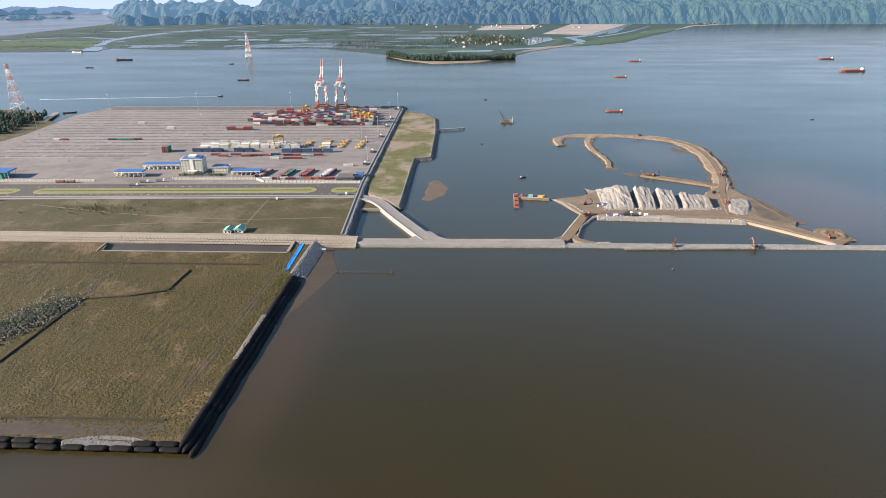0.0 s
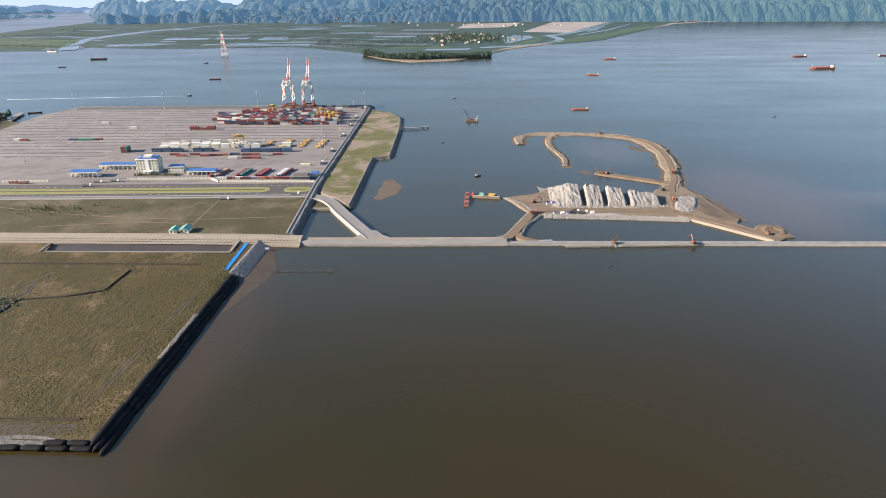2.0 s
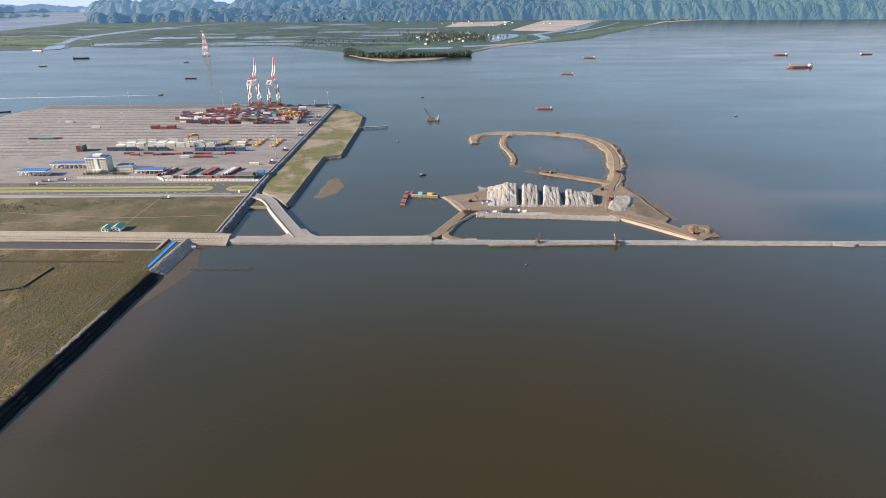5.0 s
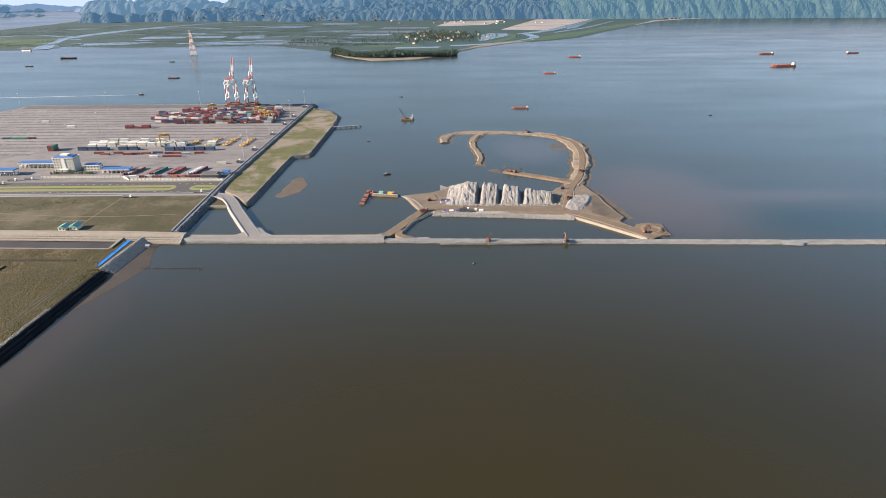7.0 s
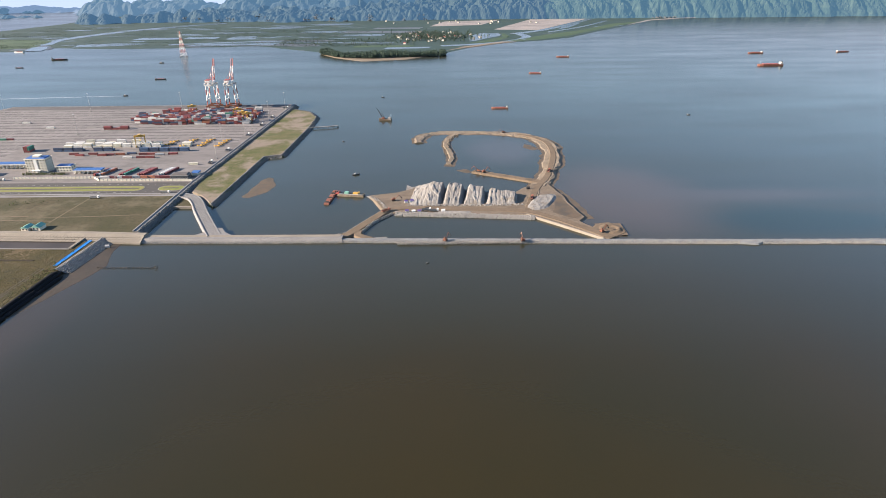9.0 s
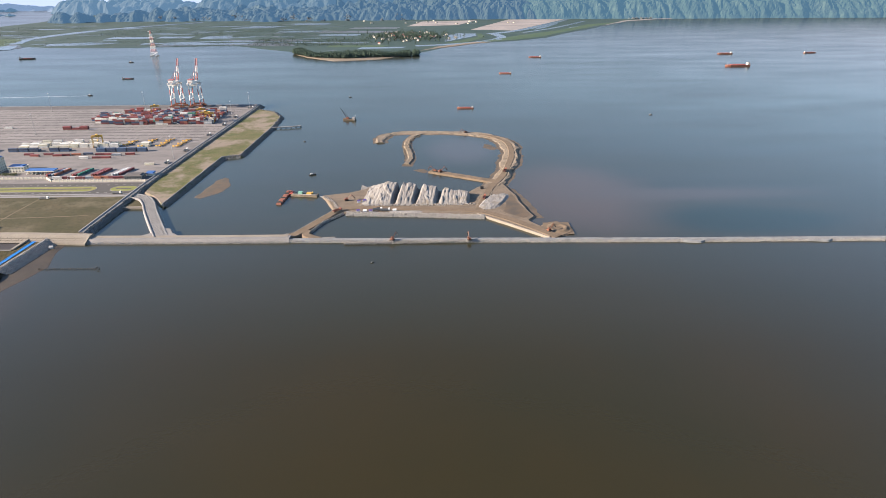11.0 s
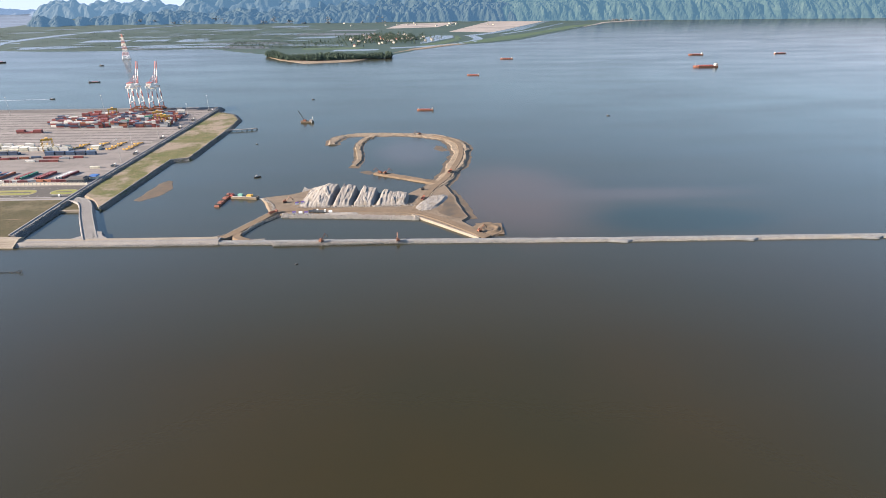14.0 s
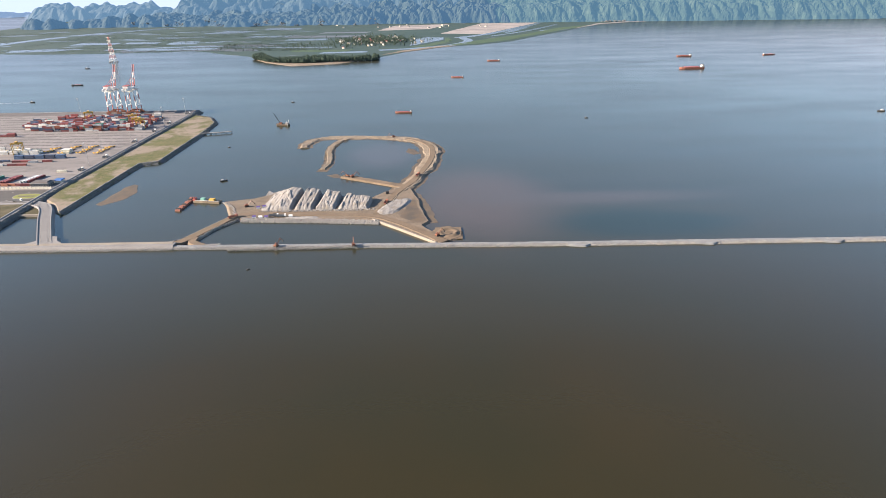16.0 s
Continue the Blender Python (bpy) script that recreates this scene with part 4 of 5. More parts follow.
    h, r = rngg.uniform(0.12, 0.34) * (0.6 + 0.8 * max(0.0, noise.noise(Vector((x * 0.025, y * 0.025, 31))) + 0.4)), rngg.uniform(0.8, 1.9)
    k = len(verts)
    a = rngg.uniform(0, 6.28)
    for i in range(3):
        verts.append((x + math.cos(a + i * 2.09) * r * 1.3, y + math.sin(a + i * 2.09) * r, 2.98))
    verts.append((x + rngg.normal(0, 0.2), y + rngg.normal(0, 0.2), 3 + h))
    faces += [(k, k + 1, k + 3), (k + 1, k + 2, k + 3), (k + 2, k, k + 3)]
    count += 1
from_arrays("grass", verts, faces, M["tuft"], "rough dry tussock grass", "grass")
spots = [(-305 + 30 * t + rngw.gauss(0, 7), 335 + 60 * t + rngw.gauss(0, 6), 4.2, rngw.uniform(0.9, 1.9)) for t in [rngw.random() ** 0.7 for _ in range(330)]]
for cx, cy, sx, sy, n, h in ((-340, 585, 30, 9, 150, 2.2), (-130, 330, 4, 40, 60, 1.0), (-122, 425, 4, 18, 70, 1.6), (-230, 600, 14, 4, 30, 1.4), (-203, 408, 3, 8, 25, 1.4), (-180, 548, 40, 12, 30, 1.0), (-175, 275, 30, 5, 40, 0.9), (-290, 366, 10, 9, 130, 1.9), (-278, 388, 6, 6, 60, 1.2), (-118, 428, 2, 14, 70, 1.1), (-126, 380, 3, 30, 110, 0.8), (-150, 264, 6, 1.5, 30, 0.8), (-208, 409, 9, 2, 46, 1.0), (-240, 402, 14, 2, 40, 0.9), (-300, 470, 20, 6, 60, 0.8)):
    spots += [(rngw.gauss(cx, sx), rngw.gauss(cy, sy), 3.0 if cy < 500 else 4.0, rngw.uniform(0.6, 1.2) * h) for _ in range(n)]
for _ in range(1500):
    y = rngw.uniform(640, 1060)
    x = -66 + (y - 640) * 0.02 + rngw.random() * (28 if y < 775 else 50)
    if noise.noise(Vector((x * 0.04, y * 0.02, 2))) > -0.05 and x < 0:
        spots.append((x, y, 2.5, rngw.uniform(0.3, 0.9)))
for _ in range(120):
    spots.append((rngw.uniform(-306, -250), rngw.uniform(696, 703), 4.0, rngw.uniform(1.0, 3.0)))
wood("shrub", spots, "low green shrubs in rough grass", M["shrub"], 9)
places = []
for _ in range(1300):
    t = rngw.random()
    places.append((-305 + 30 * t + rngw.gauss(0, 9), 335 + 60 * t + rngw.gauss(0, 9), 3.1 + rngw.random() * 1.8, rngw.uniform(0.4, 1.3)))
rocks("rock_heap", places, M["rock"], "heap of grey broken rock on the field")
# the trench shadow is in the dark material, lip included
for pts in (((-275, 300), (-262, 398)), ((-238, 266), (-190, 264), (-147, 262)), ((-560, 466), (-365, 463), (-146, 455)), ((-201, 446), (-205, 412)), ((-262, 398), (-230, 402), (-206, 410))):
    bank("field_ditch", [Vector(p) for p in pts], [(-1.2, 2.98), (-0.9, 3.9), (0.0, 3.8), (0.3, 3.02), (1.6, 3.02), (1.7, 2.98)], M["ditch"], "shallow earth ditch with a raised lip", "ditch", 0.35, 4, curved=False)
for pts in (((-296, 501), (-296, 484)), ((-291, 485), (-250, 483.4), (-128, 479))):
    bank("canal_wall", [Vector(p) for p in pts], [(-0.7, 1.0), (-0.6, 3.5), (0.6, 3.5), (0.7, 1.0)], M["concrete"], "low concrete canal wall", "wall", 0, 8, curved=False)
bank("canal_wall", [(-127, 503), (-128, 480)], [(-1.6, 1.0), (-1.2, 4.0), (1.2, 4.0), (1.6, 1.0)], M["block"], "pale concrete headwall of the canal", "wall", 0, 8, curved=False)


slab("bare_soil", [(-560, 270), (-560, 264.5), (-400, 264), (-232, 253), (-150, 249), (-143, 258), (-200, 262.5), (-238, 264)], 3.04, 2.9, 0.1, M["mud"], "bare brown soil strip behind the black tubes", "soil", 0.8, 5)
for pts in (((-262, 474), (-258, 455), (-268, 430), (-262, 404)), ((-259.4, 474), (-255.4, 455), (-265.4, 430), (-259.4, 404)), ((-128, 440), (-133, 390), (-140, 330), (-148, 275)), ((-131, 440), (-136, 390), (-143, 330), (-151, 275)), ((-330, 540), (-250, 548), (-182, 545)), ((-420, 600), (-300, 570), (-190, 556), (-100, 560))):
    z = 4.0 if pts[0][1] > 520 else 3.0
    bank("wheel_track", pts, [(-0.7, z - 0.02), (-0.5, z + 0.05), (0.5, z + 0.05), (0.7, z - 0.02)], M["haul" if z > 3.5 else "mud"], "faint bare wheel track through grass", "track", 0.4, 4)
# ---- things ----
def tarp_strip():
    t = thing("tarpaulin", pose(0, 0, 0), "bright blue tarpaulin strip lying on the field", "tarpaulin")
    bm = bmesh.new()
    sweep(bm, resample([(-118.5, 498), (-121.5, 445)], 1.5), [(-1.9, 4.0), (-1.5, 4.35), (0, 4.2), (1.5, 4.4), (1.9, 4.0)], 0.25)
    bmesh.ops.translate(bm, verts=bm.verts[:], vec=(0, 0, -0.95))
    part("sheet", bm, M["tarp"], t)


tarp_strip()


def geotube(length, r):
    """A sagging sand-filled tube, pinched at its ends."""
    bm = bmesh.new()
    seg, n = 10, 10
    rows = []
    for i in range(n + 1):
        t = i / n
        k = min(1.0, math.sqrt(max(0.0, math.sin(math.pi * t))) * 1.25 + 0.12)
        row = []
        for j in range(seg):
            a = 2 * math.pi * j / seg
            row.append(bm.verts.new(((t - 0.5) * length, math.cos(a) * r * 1.35 * k, r * 0.75 + math.sin(a) * r * 0.75 * k + 0.06 * math.sin(9 * t + j))))
        rows.append(row)
    for a, b in zip(rows, rows[1:]):
        for j in range(seg):
            bm.faces.new((a[j], a[(j + 1) % seg], b[(j + 1) % seg], b[j]))
    bm.faces.new(rows[0])
    bm.faces.new(rows[-1][::-1])
    bmesh.ops.recalc_face_normals(bm, faces=bm.faces[:])
    for f in bm.faces:
        f.smooth = True
    return finish("geotube", bm, M["geotube"])


tube_mesh = geotube(13.0, 1.45)


def lay_tubes(a, b, z, n, jit, seed, mesh=None, gap=None):
    rng = random.Random(seed)
    a, b = Vector(a), Vector(b)
    turn = math.degrees(math.atan2(b.y - a.y, b.x - a.x))
    for i in range(n):
        p = a.lerp(b, (i + 0.5) / n)
        if gap and gap[0] < p.x < gap[1]:
            continue
        ob = new("geotextile_tube", mesh or tube_mesh)
        ob.matrix_world = pose(p.x + rng.uniform(-jit, jit), p.y + rng.uniform(-jit, jit), z, rng.uniform(-4, 4), 0, turn + rng.uniform(-2, 2))
        tagged(ob, "sagging black geotextile tube on the shore", "geotextile tube", "tubes along the shore")


lay_tubes((-132, 243.5), (-400, 259), 2.0, 21, 0.25, 1, gap=(-192, -154))
lay_tubes((-130, 240.8), (-400, 256), 0.6, 21, 0.35, 2)
long_mesh = geotube(37.0, 1.7)
lay_tubes((-131, 244), (-114, 432), 1.9, 6, 0.1, 3, long_mesh)
lay_tubes((-128.2, 241), (-111, 434), 0.7, 6, 0.2, 4, long_mesh)
lay_tubes((-125.4, 239), (-108.4, 428), -0.6, 6, 0.3, 5, long_mesh)
places = []
for _ in range(1500):
    u, v = rngw.uniform(-1, 1), rngw.random()
    places.append((-173 + u * 21, 244.6 + v * 5.5 * (1 - 0.6 * u * u), 1.7 + v * 1.9, rngw.uniform(0.35, 0.8)))
rocks("edge_rock", places, M["pale_rock"], "pale rock fill between the black tubes")
places = [(-127 + (y - 300) * 0.09 + rngw.uniform(-1.6, 1.2), y, 4.0 + rngw.random() * 0.5, rngw.uniform(0.4, 0.9)) for y in [rngw.uniform(318, 372) for _ in range(620)]]
rocks("edge_rock", places, M["pale_rock"], "pale rock laid along the black tubes")
for i in range(46):
    x = -86 + i * 1.16
    bm = bmesh.new()
    tube(bm, (0, 0, -1.5), (0, 0, 0.8 + 0.6 * random.random() + (1.5 if i > 42 else 0)), 0.28, 0.24, 6)
    ob = new("timber_pile", finish("timber_pile", bm, M["bark"]))
    ob.matrix_world = pose(x, 445.5 - i * 0.03 + random.uniform(-0.3, 0.3), 0, random.uniform(-8, 8), random.uniform(-8, 8), 0)
    tagged(ob, "dark worn timber pile standing in water", "pile", "row of piles")

# blocks of the dike slope, each proud of its bed
bm = bmesh.new()
box(bm, -0.97, -0.97, -0.2, 0.97, 0.97, 0.1, 0.08)
block_mesh = finish("block", bm, M["block"])


# containers
def container_kind(key):
    col = BOX[key]
    t = thing("container", pose(0, 0, -100), {"white": "white refrigerated shipping container", "cream": "cream refrigerated shipping container"}.get(key, key + " steel shipping container"), "container", "containers in the yard")
    bm = bmesh.new()
    n = 20
    for s in (-1, 1):
        for i in range(n):
            x0, x1 = -6.0 + 12.0 * i / n, -6.0 + 12.0 * (i + 1) / n
            d = 1.18 if i % 2 else 1.12
            box(bm, x0, min(s * 1.0, s * d), 0.15, x1, max(s * 1.0, s * d), 2.46)
    box(bm, -6.0, -1.05, 0.1, 6.0, 1.05, 2.52)
    part("body", bm, col, t)
    bm = bmesh.new()
    for x in (-6.05, 6.05):
        for y in (-1.17, 1.17):
            box(bm, x - 0.1, y - 0.08, 0, x + 0.1, y + 0.08, 2.59)
    for y in (-1.17, 1.17):
        for z in (0.08, 2.5):
            box(bm, -6, y - 0.06, z - 0.08, 6, y + 0.06, z + 0.08)
    part("frame", bm, col, t)
    bm = bmesh.new()
    for y0, y1 in ((-1.08, -0.03), (0.03, 1.08)):
        box(bm, 6.02, y0, 0.15, 6.1, y1, 2.45)
    part("door", bm, col, t)
    bm = bmesh.new()
    for y in (-0.75, -0.3, 0.3, 0.75):
        tube(bm, (6.13, y, 0.2), (6.13, y, 2.4), 0.03, seg=4)
    part("lock_rods", bm, M["steel"], t)
    return t


KINDS = {k: container_kind(k) for k in BOX}


JOINED = {k: [] for k in BOX}


def put_box(key, x, y, tier, turn=0.0, z=4.0, group="", loose=True, part_of=1.0):
    if not loose:
        JOINED[key].append((x, y, z + tier * 2.6, part_of))
        return None
    ob = copy_thing(KINDS[key], pose(x, y, z + tier * 2.6, 0, 0, turn) @ Matrix.Diagonal((part_of, 1, 1, 1)))
    return tagged(ob, group=group) if group else ob


rc = random.Random(12)
mixed = ["red"] * 9 + ["maroon"] * 7 + ["rust"] * 2 + ["grey"] * 6 + ["blue"] * 3 + ["navy"] * 4 + ["white"] * 5 + ["green"]
for row in range(13):
    y = 958 + row * 7.4
    for bay in range(16):
        x = -297 + bay * 12.9
        if rc.random() > 0.5 + 0.45 * min(1, bay / 6) or (row > 9 and bay < 3) or (row < 2 and bay < 2) or (row == 0 and rc.random() < 0.2):
            continue
        for dy in (0, 2.6):
            for k in range(rc.choice((1, 2, 3, 3, 4) if row < 3 or rc.random() < 0.5 else (1, 1, 2, 2))):
                key = rc.choice(mixed) if not (row == 0 and 6 < bay < 12) else rc.choice(("grey", "white", "red", "grey", "rust"))
                near = row == 0 or (row == 1 and dy == 0)
                if rc.random() < 0.45:
                    put_box(key, x + rc.uniform(-0.2, 0.2), y + dy, k, group="stack by the cranes", loose=near)
                else:
                    put_box(key, x - 3.1, y + dy, k, group="stack by the cranes", loose=near, part_of=0.495)
                    if rc.random() < 0.85:
                        put_box(rc.choice(mixed), x + 3.1, y + dy, k, group="stack by the cranes", loose=near, part_of=0.495)
for i in range(3):
    for k in range(2 if i != 1 else 1):
        for dy in (0, 2.6):
            put_box("red" if (i + k) % 2 else "maroon", -313 + i * 13, 929 + dy, k, group="small red stack")
for k in range(3):
    for dx in (0, 2.7, 5.4):
        put_box("green" if dx > 3 and k > 0 else "red", -365 + dx, 806, k, 90, group="tall dark stack")
for i in range(13):
    if i in (10, 11):
        continue
    for r in range(4):
        if rc.random() < 0.16:
            continue
        for k in range(2 if rc.random() < 0.65 else 1):
            put_box("white" if rc.random() < 0.7 else "cream", -318 + i * 14.0 + rc.uniform(-0.4, 0.4), 823 + r * 2.7, k, group="row of white reefers", loose=r == 0 or k == 1)
for i in range(7):
    for k in range(1 + (i % 3 > 0)):
        put_box("cream" if i % 2 else "white", -312 + i * 15 + (6 if i > 4 else 0), 846, k, group="row of white reefers")
for i in range(7):
    if i in (3, 6):
        continue
    for r in range(3):
        put_box("navy" if rc.random() < 0.6 else "blue", -320 + i * 13.9, 803 + r * 2.7, 0, group="row of blue boxes")
    put_box("navy", -320 + i * 13.9, 803, 1, group="row of blue boxes")
for i in range(5):
    for k in range(2):
        for r in range(2):
            put_box("navy" if i % 2 else "blue", -199 + i * 13.9, 799 + r * 2.7, k, group="row of blue boxes", loose=r == 0)
for i, key in enumerate(("maroon", "red", "maroon", "red", "maroon", "rust", "navy", "maroon", "red", "grey", "red")):
    put_box(key, -290 + i * 13.5 + rc.uniform(-3, 3), 783 + rc.uniform(-3, 4), 0, rc.uniform(-4, 4), group="loose boxes on the apron")
for gx, keys in ((-212, ("red", "navy", "grey", "rust")), (-181, ("red", "maroon", "green")), (-158, ("maroon", "red", "red")), (-134, ("grey", "white", "grey", "maroon"))):
    for i, key in enumerate(keys):
        for j in range(2):
            put_box(key, gx + i * 2.9 + j * 3.4, 697 + j * 13.2 + i * 0.6, 0 if (i + j) % 3 else 0, 76, group="boxes by the gate")
for i in range(9):
    put_box(rc.choice(("maroon", "grey", "red", "rust", "white")), -196 + i * 9.2, 682 + rc.uniform(-1, 1), 0, rc.uniform(-8, 8), group="boxes by the gate")
for x, y, key in ((-545, 870, "white"), (-535, 868, "red"), (-465, 868, "navy"), (-452, 868, "green"), (-440, 868, "green"), (-430, 869, "maroon"), (-410, 940, "white"), (-470, 975, "white"), (-208, 768, "white"), (-190, 768, "maroon"), (-178, 768, "red"), (-108, 735, "cream")):
    put_box(key, x, y, 0, group="loose boxes on the apron")


for key, spots in JOINED.items():
    verts, faces = [], []
    for x, y, z, long in spots:
        k = len(verts)
        for sx in range(9):
            d = 1.2 if sx % 2 else 1.12
            for yy, zz in ((-d, 0.05), (d, 0.05), (d, 2.55), (-d, 2.55)):
                verts.append((x + (12.1 * sx / 8 - 6.05) * long, y + yy, z + zz))
        for i in range(8):
            for j in range(4):
                faces.append((k + i * 4 + j, k + i * 4 + 4 + j, k + i * 4 + 4 + (j + 1) % 4, k + i * 4 + (j + 1) % 4))
        faces += [(k, k + 1, k + 2, k + 3), (k + 35, k + 34, k + 33, k + 32)]
    if spots:
        from_arrays("stacked_containers", verts, faces, BOX[key], key + " shipping containers deep in the stack", "containers")


# cranes
def banded(t, name, p0, p1, w, n, first="red"):
    """A member painted in red and white bands."""
    p0, p1 = Vector(p0), Vector(p1)
    for i in range(n):
        made(name, lambda bm: beam(bm, p0.lerp(p1, i / n), p0.lerp(p1, (i + 1) / n), w), M["red" if (i % 2 == 0) == (first == "red") else "white"], t)


def quay_crane():
    t = thing("quay_crane", pose(0, 0, -200), "red and white quay crane with its boom raised", "crane", "quay cranes")
    for x in (-9, 9):
        for y in (-10, 8):
            banded(t, "leg", (x, y, 3.5), (x * 0.8, y, 42), 1.2, 4)
            made("bogie", lambda bm: [box(bm, x - 4, y - 1.2, 0.9, x + 4, y + 1.2, 3.6, 0.3)] + [tube(bm, (x + k, y - 0.7, 0.6), (x + k, y + 0.7, 0.6), 0.6, seg=10) for k in (-3, -1, 1, 3)], M["orange"], t)
        made("sill_beam", lambda bm: box(bm, x - 0.9, -10, 13, x + 0.9, 8, 15), M["white"], t)
        made("brace", lambda bm: [beam(bm, (x * 0.95, -10, 15), (x * 0.85, 8, 40), 0.6), beam(bm, (x * 0.95, 8, 15), (x * 0.9, 1, 27), 0.6)], M["white"], t)
    for y in (-10, 8):
        made("cross_beam", lambda bm: box(bm, -9, y - 1, 3.2, 9, y + 1, 5.4), M["orange"], t)
        made("portal_beam", lambda bm: box(bm, -9, y - 1.1, 39, 9, y + 1.1, 42.5), M["white"], t)
    made("girder", lambda bm: [box(bm, x - 0.9, -26, 42.5, x + 0.9, 12, 46) for x in (-3.2, 3.2)] + [box(bm, -3.2, y - 0.4, 43, 3.2, y + 0.4, 45) for y in (-25, -12, 0, 11)], M["white"], t)
    made("machine_house", lambda bm: box(bm, -4.4, -19, 46, 4.4, -7, 50), M["white"], t)
    made("house_roof", lambda bm: box(bm, -4.7, -19.3, 50, 4.7, -6.7, 50.6, 0.2), M["red"], t, "red roof sheet")
    made("cabin", lambda bm: box(bm, -1.5, -2, 38.5, 1.5, 1.5, 41.6, 0.15), M["glass"], t)
    for x in (-2.2, 2.2):
        banded(t, "mast", (x * 1.6, 10, 44), (x * 0.6, 11, 59), 0.9, 2)
        made("stay", lambda bm: [tube(bm, (x * 0.6, 11, 59), (x, -22, 46), 0.3, seg=5), tube(bm, (x * 0.6, 11, 59), (x, 26, 70), 0.2, seg=5)], M["red"], t)
        banded(t, "boom", (x * 0.8, 14.5, 44), (x * 0.6, 30, 81), 0.95, 3, "red")
    made("boom_ties", lambda bm: [box(bm, -1.6, 17 + k * 2.9, 50 + k * 6.9, 1.6, 17.7 + k * 2.9, 51 + k * 6.9) for k in range(5)], M["red"], t)
    for k in range(9):
        made("stair_flight", lambda bm: box(bm, 9.4, -9 + 4 * (k % 2), 6 + k * 4, 10.6, -4 + 4 * (k % 2), 6.3 + k * 4), M["steel"], t)
    return t


qc = quay_crane()
qc.matrix_world = pose(-199.5, 1096, 4)
copy_thing(qc, pose(-165.5, 1096, 4))


def yard_gantry():
    t = thing("yard_gantry", pose(0, 0, -300), "yellow rubber-tyred yard gantry", "crane", "yard gantries")
    for x in (-11.5, 11.5):
        for y in (-4, 4):
            made("leg", lambda bm: box(bm, x - 0.6, y - 0.6, 2.2, x + 0.6, y + 0.6, 20), M["yellow"], t)
            w = made("wheel", lambda bm: [tube(bm, (x - 0.4, y + k, 0.85), (x + 0.4, y + k, 0.85), 0.85, seg=12) for k in (-1, 1)], M["dark"], t)
        made("sill_beam", lambda bm: box(bm, x - 0.7, -6, 1.4, x + 0.7, 6, 2.6), M["yellow"], t)
    made("girder", lambda bm: [box(bm, -13, y - 0.6, 19.5, 13, y + 0.6, 21.6) for y in (-3, 3)], M["yellow"], t)
    made("trolley", lambda bm: [box(bm, -3, -3.6, 21.6, 3, 3.6, 24), box(bm, 3.2, -1, 17.5, 5, 1, 19.4)], M["yellow"], t)
    made("spreader", lambda bm: [box(bm, -1.2, -6, 12, 1.2, 6, 12.6)] + [tube(bm, (x, y, 12.6), (x, y, 21.6), 0.08, seg=4) for x in (-1, 1) for y in (-2, 2)], M["yellow"], t)
    return t


rt = yard_gantry()
for o in rt.children:
    o.data.transform(Matrix.Diagonal((0.55, 0.9, 0.74, 1)))
rt.matrix_world = pose(-215, 826, 4, 0, 0, 20)
for x, y in ((-215, 1030), (-128, 1000), (-103, 968), (-112, 976)):
    copy_thing(rt, pose(x, y, 4, 0, 0, 20))


def chassis():
    t = thing("trailer_chassis", pose(0, 0, -300), "yellow skeletal terminal trailer", "trailer", "parked yellow trailers")
    made("frame", lambda bm: [box(bm, -6, y - 0.13, 1.1, 6, y + 0.13, 1.5) for y in (-0.6, 0.6)] + [box(bm, x - 0.14, -1.25, 1.1, x + 0.14, 1.25, 1.5) for x in (-5.7, -2, 2, 5.7)] + [box(bm, -6.1, -1.3, 1.5, -5.7, 1.3, 3.1)], M["yellow"], t)
    for x in (3.2, 4.6):
        made("wheel", lambda bm: [tube(bm, (x, y - 0.2, 0.5), (x, y + 0.2, 0.5), 0.5, seg=10) for y in (-1, 1)], M["dark"], t)
    made("landing_leg", lambda bm: [box(bm, -3.4, y - 0.1, 0, -3.2, y + 0.1, 1.1) for y in (-0.8, 0.8)], M["steel"], t)
    return t


ch = chassis()
ch.matrix_world = pose(-202, 838, 4, 0, 0, 76)
for gx, gy, cols, rows in ((-202, 838, 2, 1), (-180, 834, 2, 2), (-156, 826, 2, 3), (-131, 826, 2, 3), (-106, 823, 2, 3)):
    for r in range(rows):
        for c in range(cols):
            if (gx, c) != (-202, 0):
                copy_thing(ch, pose(gx + c * 4.2 + r * 1.6, gy + r * 14.5 + c * 1.5, 4, 0, 0, 76))


def truck(col, label):
    t = thing("truck", pose(0, 0, -300), label, "truck", "trucks")
    made("cab", lambda bm: [box(bm, 3.2, -1.2, 0.9, 5.2, 1.2, 3.1, 0.12)], M[col], t)
    made("windscreen", lambda bm: box(bm, 5.12, -1.0, 1.9, 5.2, 1.0, 2.8), M["glass"], t)
    made("bed", lambda bm: [box(bm, -5, -1.2, 1.0, 2.9, 1.2, 1.4)] + [box(bm, -5, s * 1.15 - 0.06, 1.4, 2.9, s * 1.15 + 0.06, 2.4) for s in (-1, 1)], M["rubble" if col == "white" else col], t)
    for x in (-4, -2.7, 4):
        made("wheel", lambda bm: [tube(bm, (x, y - 0.2, 0.5), (x, y + 0.2, 0.5), 0.5, seg=10) for y in (-1, 1)], M["dark"], t)
    return t


tw = truck("white", "white lorry with an open bed")
tw.matrix_world = pose(-335, 672, 4)
for x, y, z, a in ((-88, 742, 4, 86), (-84, 800, 4, 86), (-79, 884, 4, 87), (-75, 948, 4, 87), (-72, 1004, 4, 87), (-66, 1078, 4.06, 40), (-342, 660, 4, 2), (-318, 676, 4, 0), (-100, 626, 4.1, 0), (-172, 611, 4.0, 0), (196, 568, 2.0, 8), (204, 566.5, 2.0, 5)):
    copy_thing(tw, pose(x, y, z, 0, 0, a))
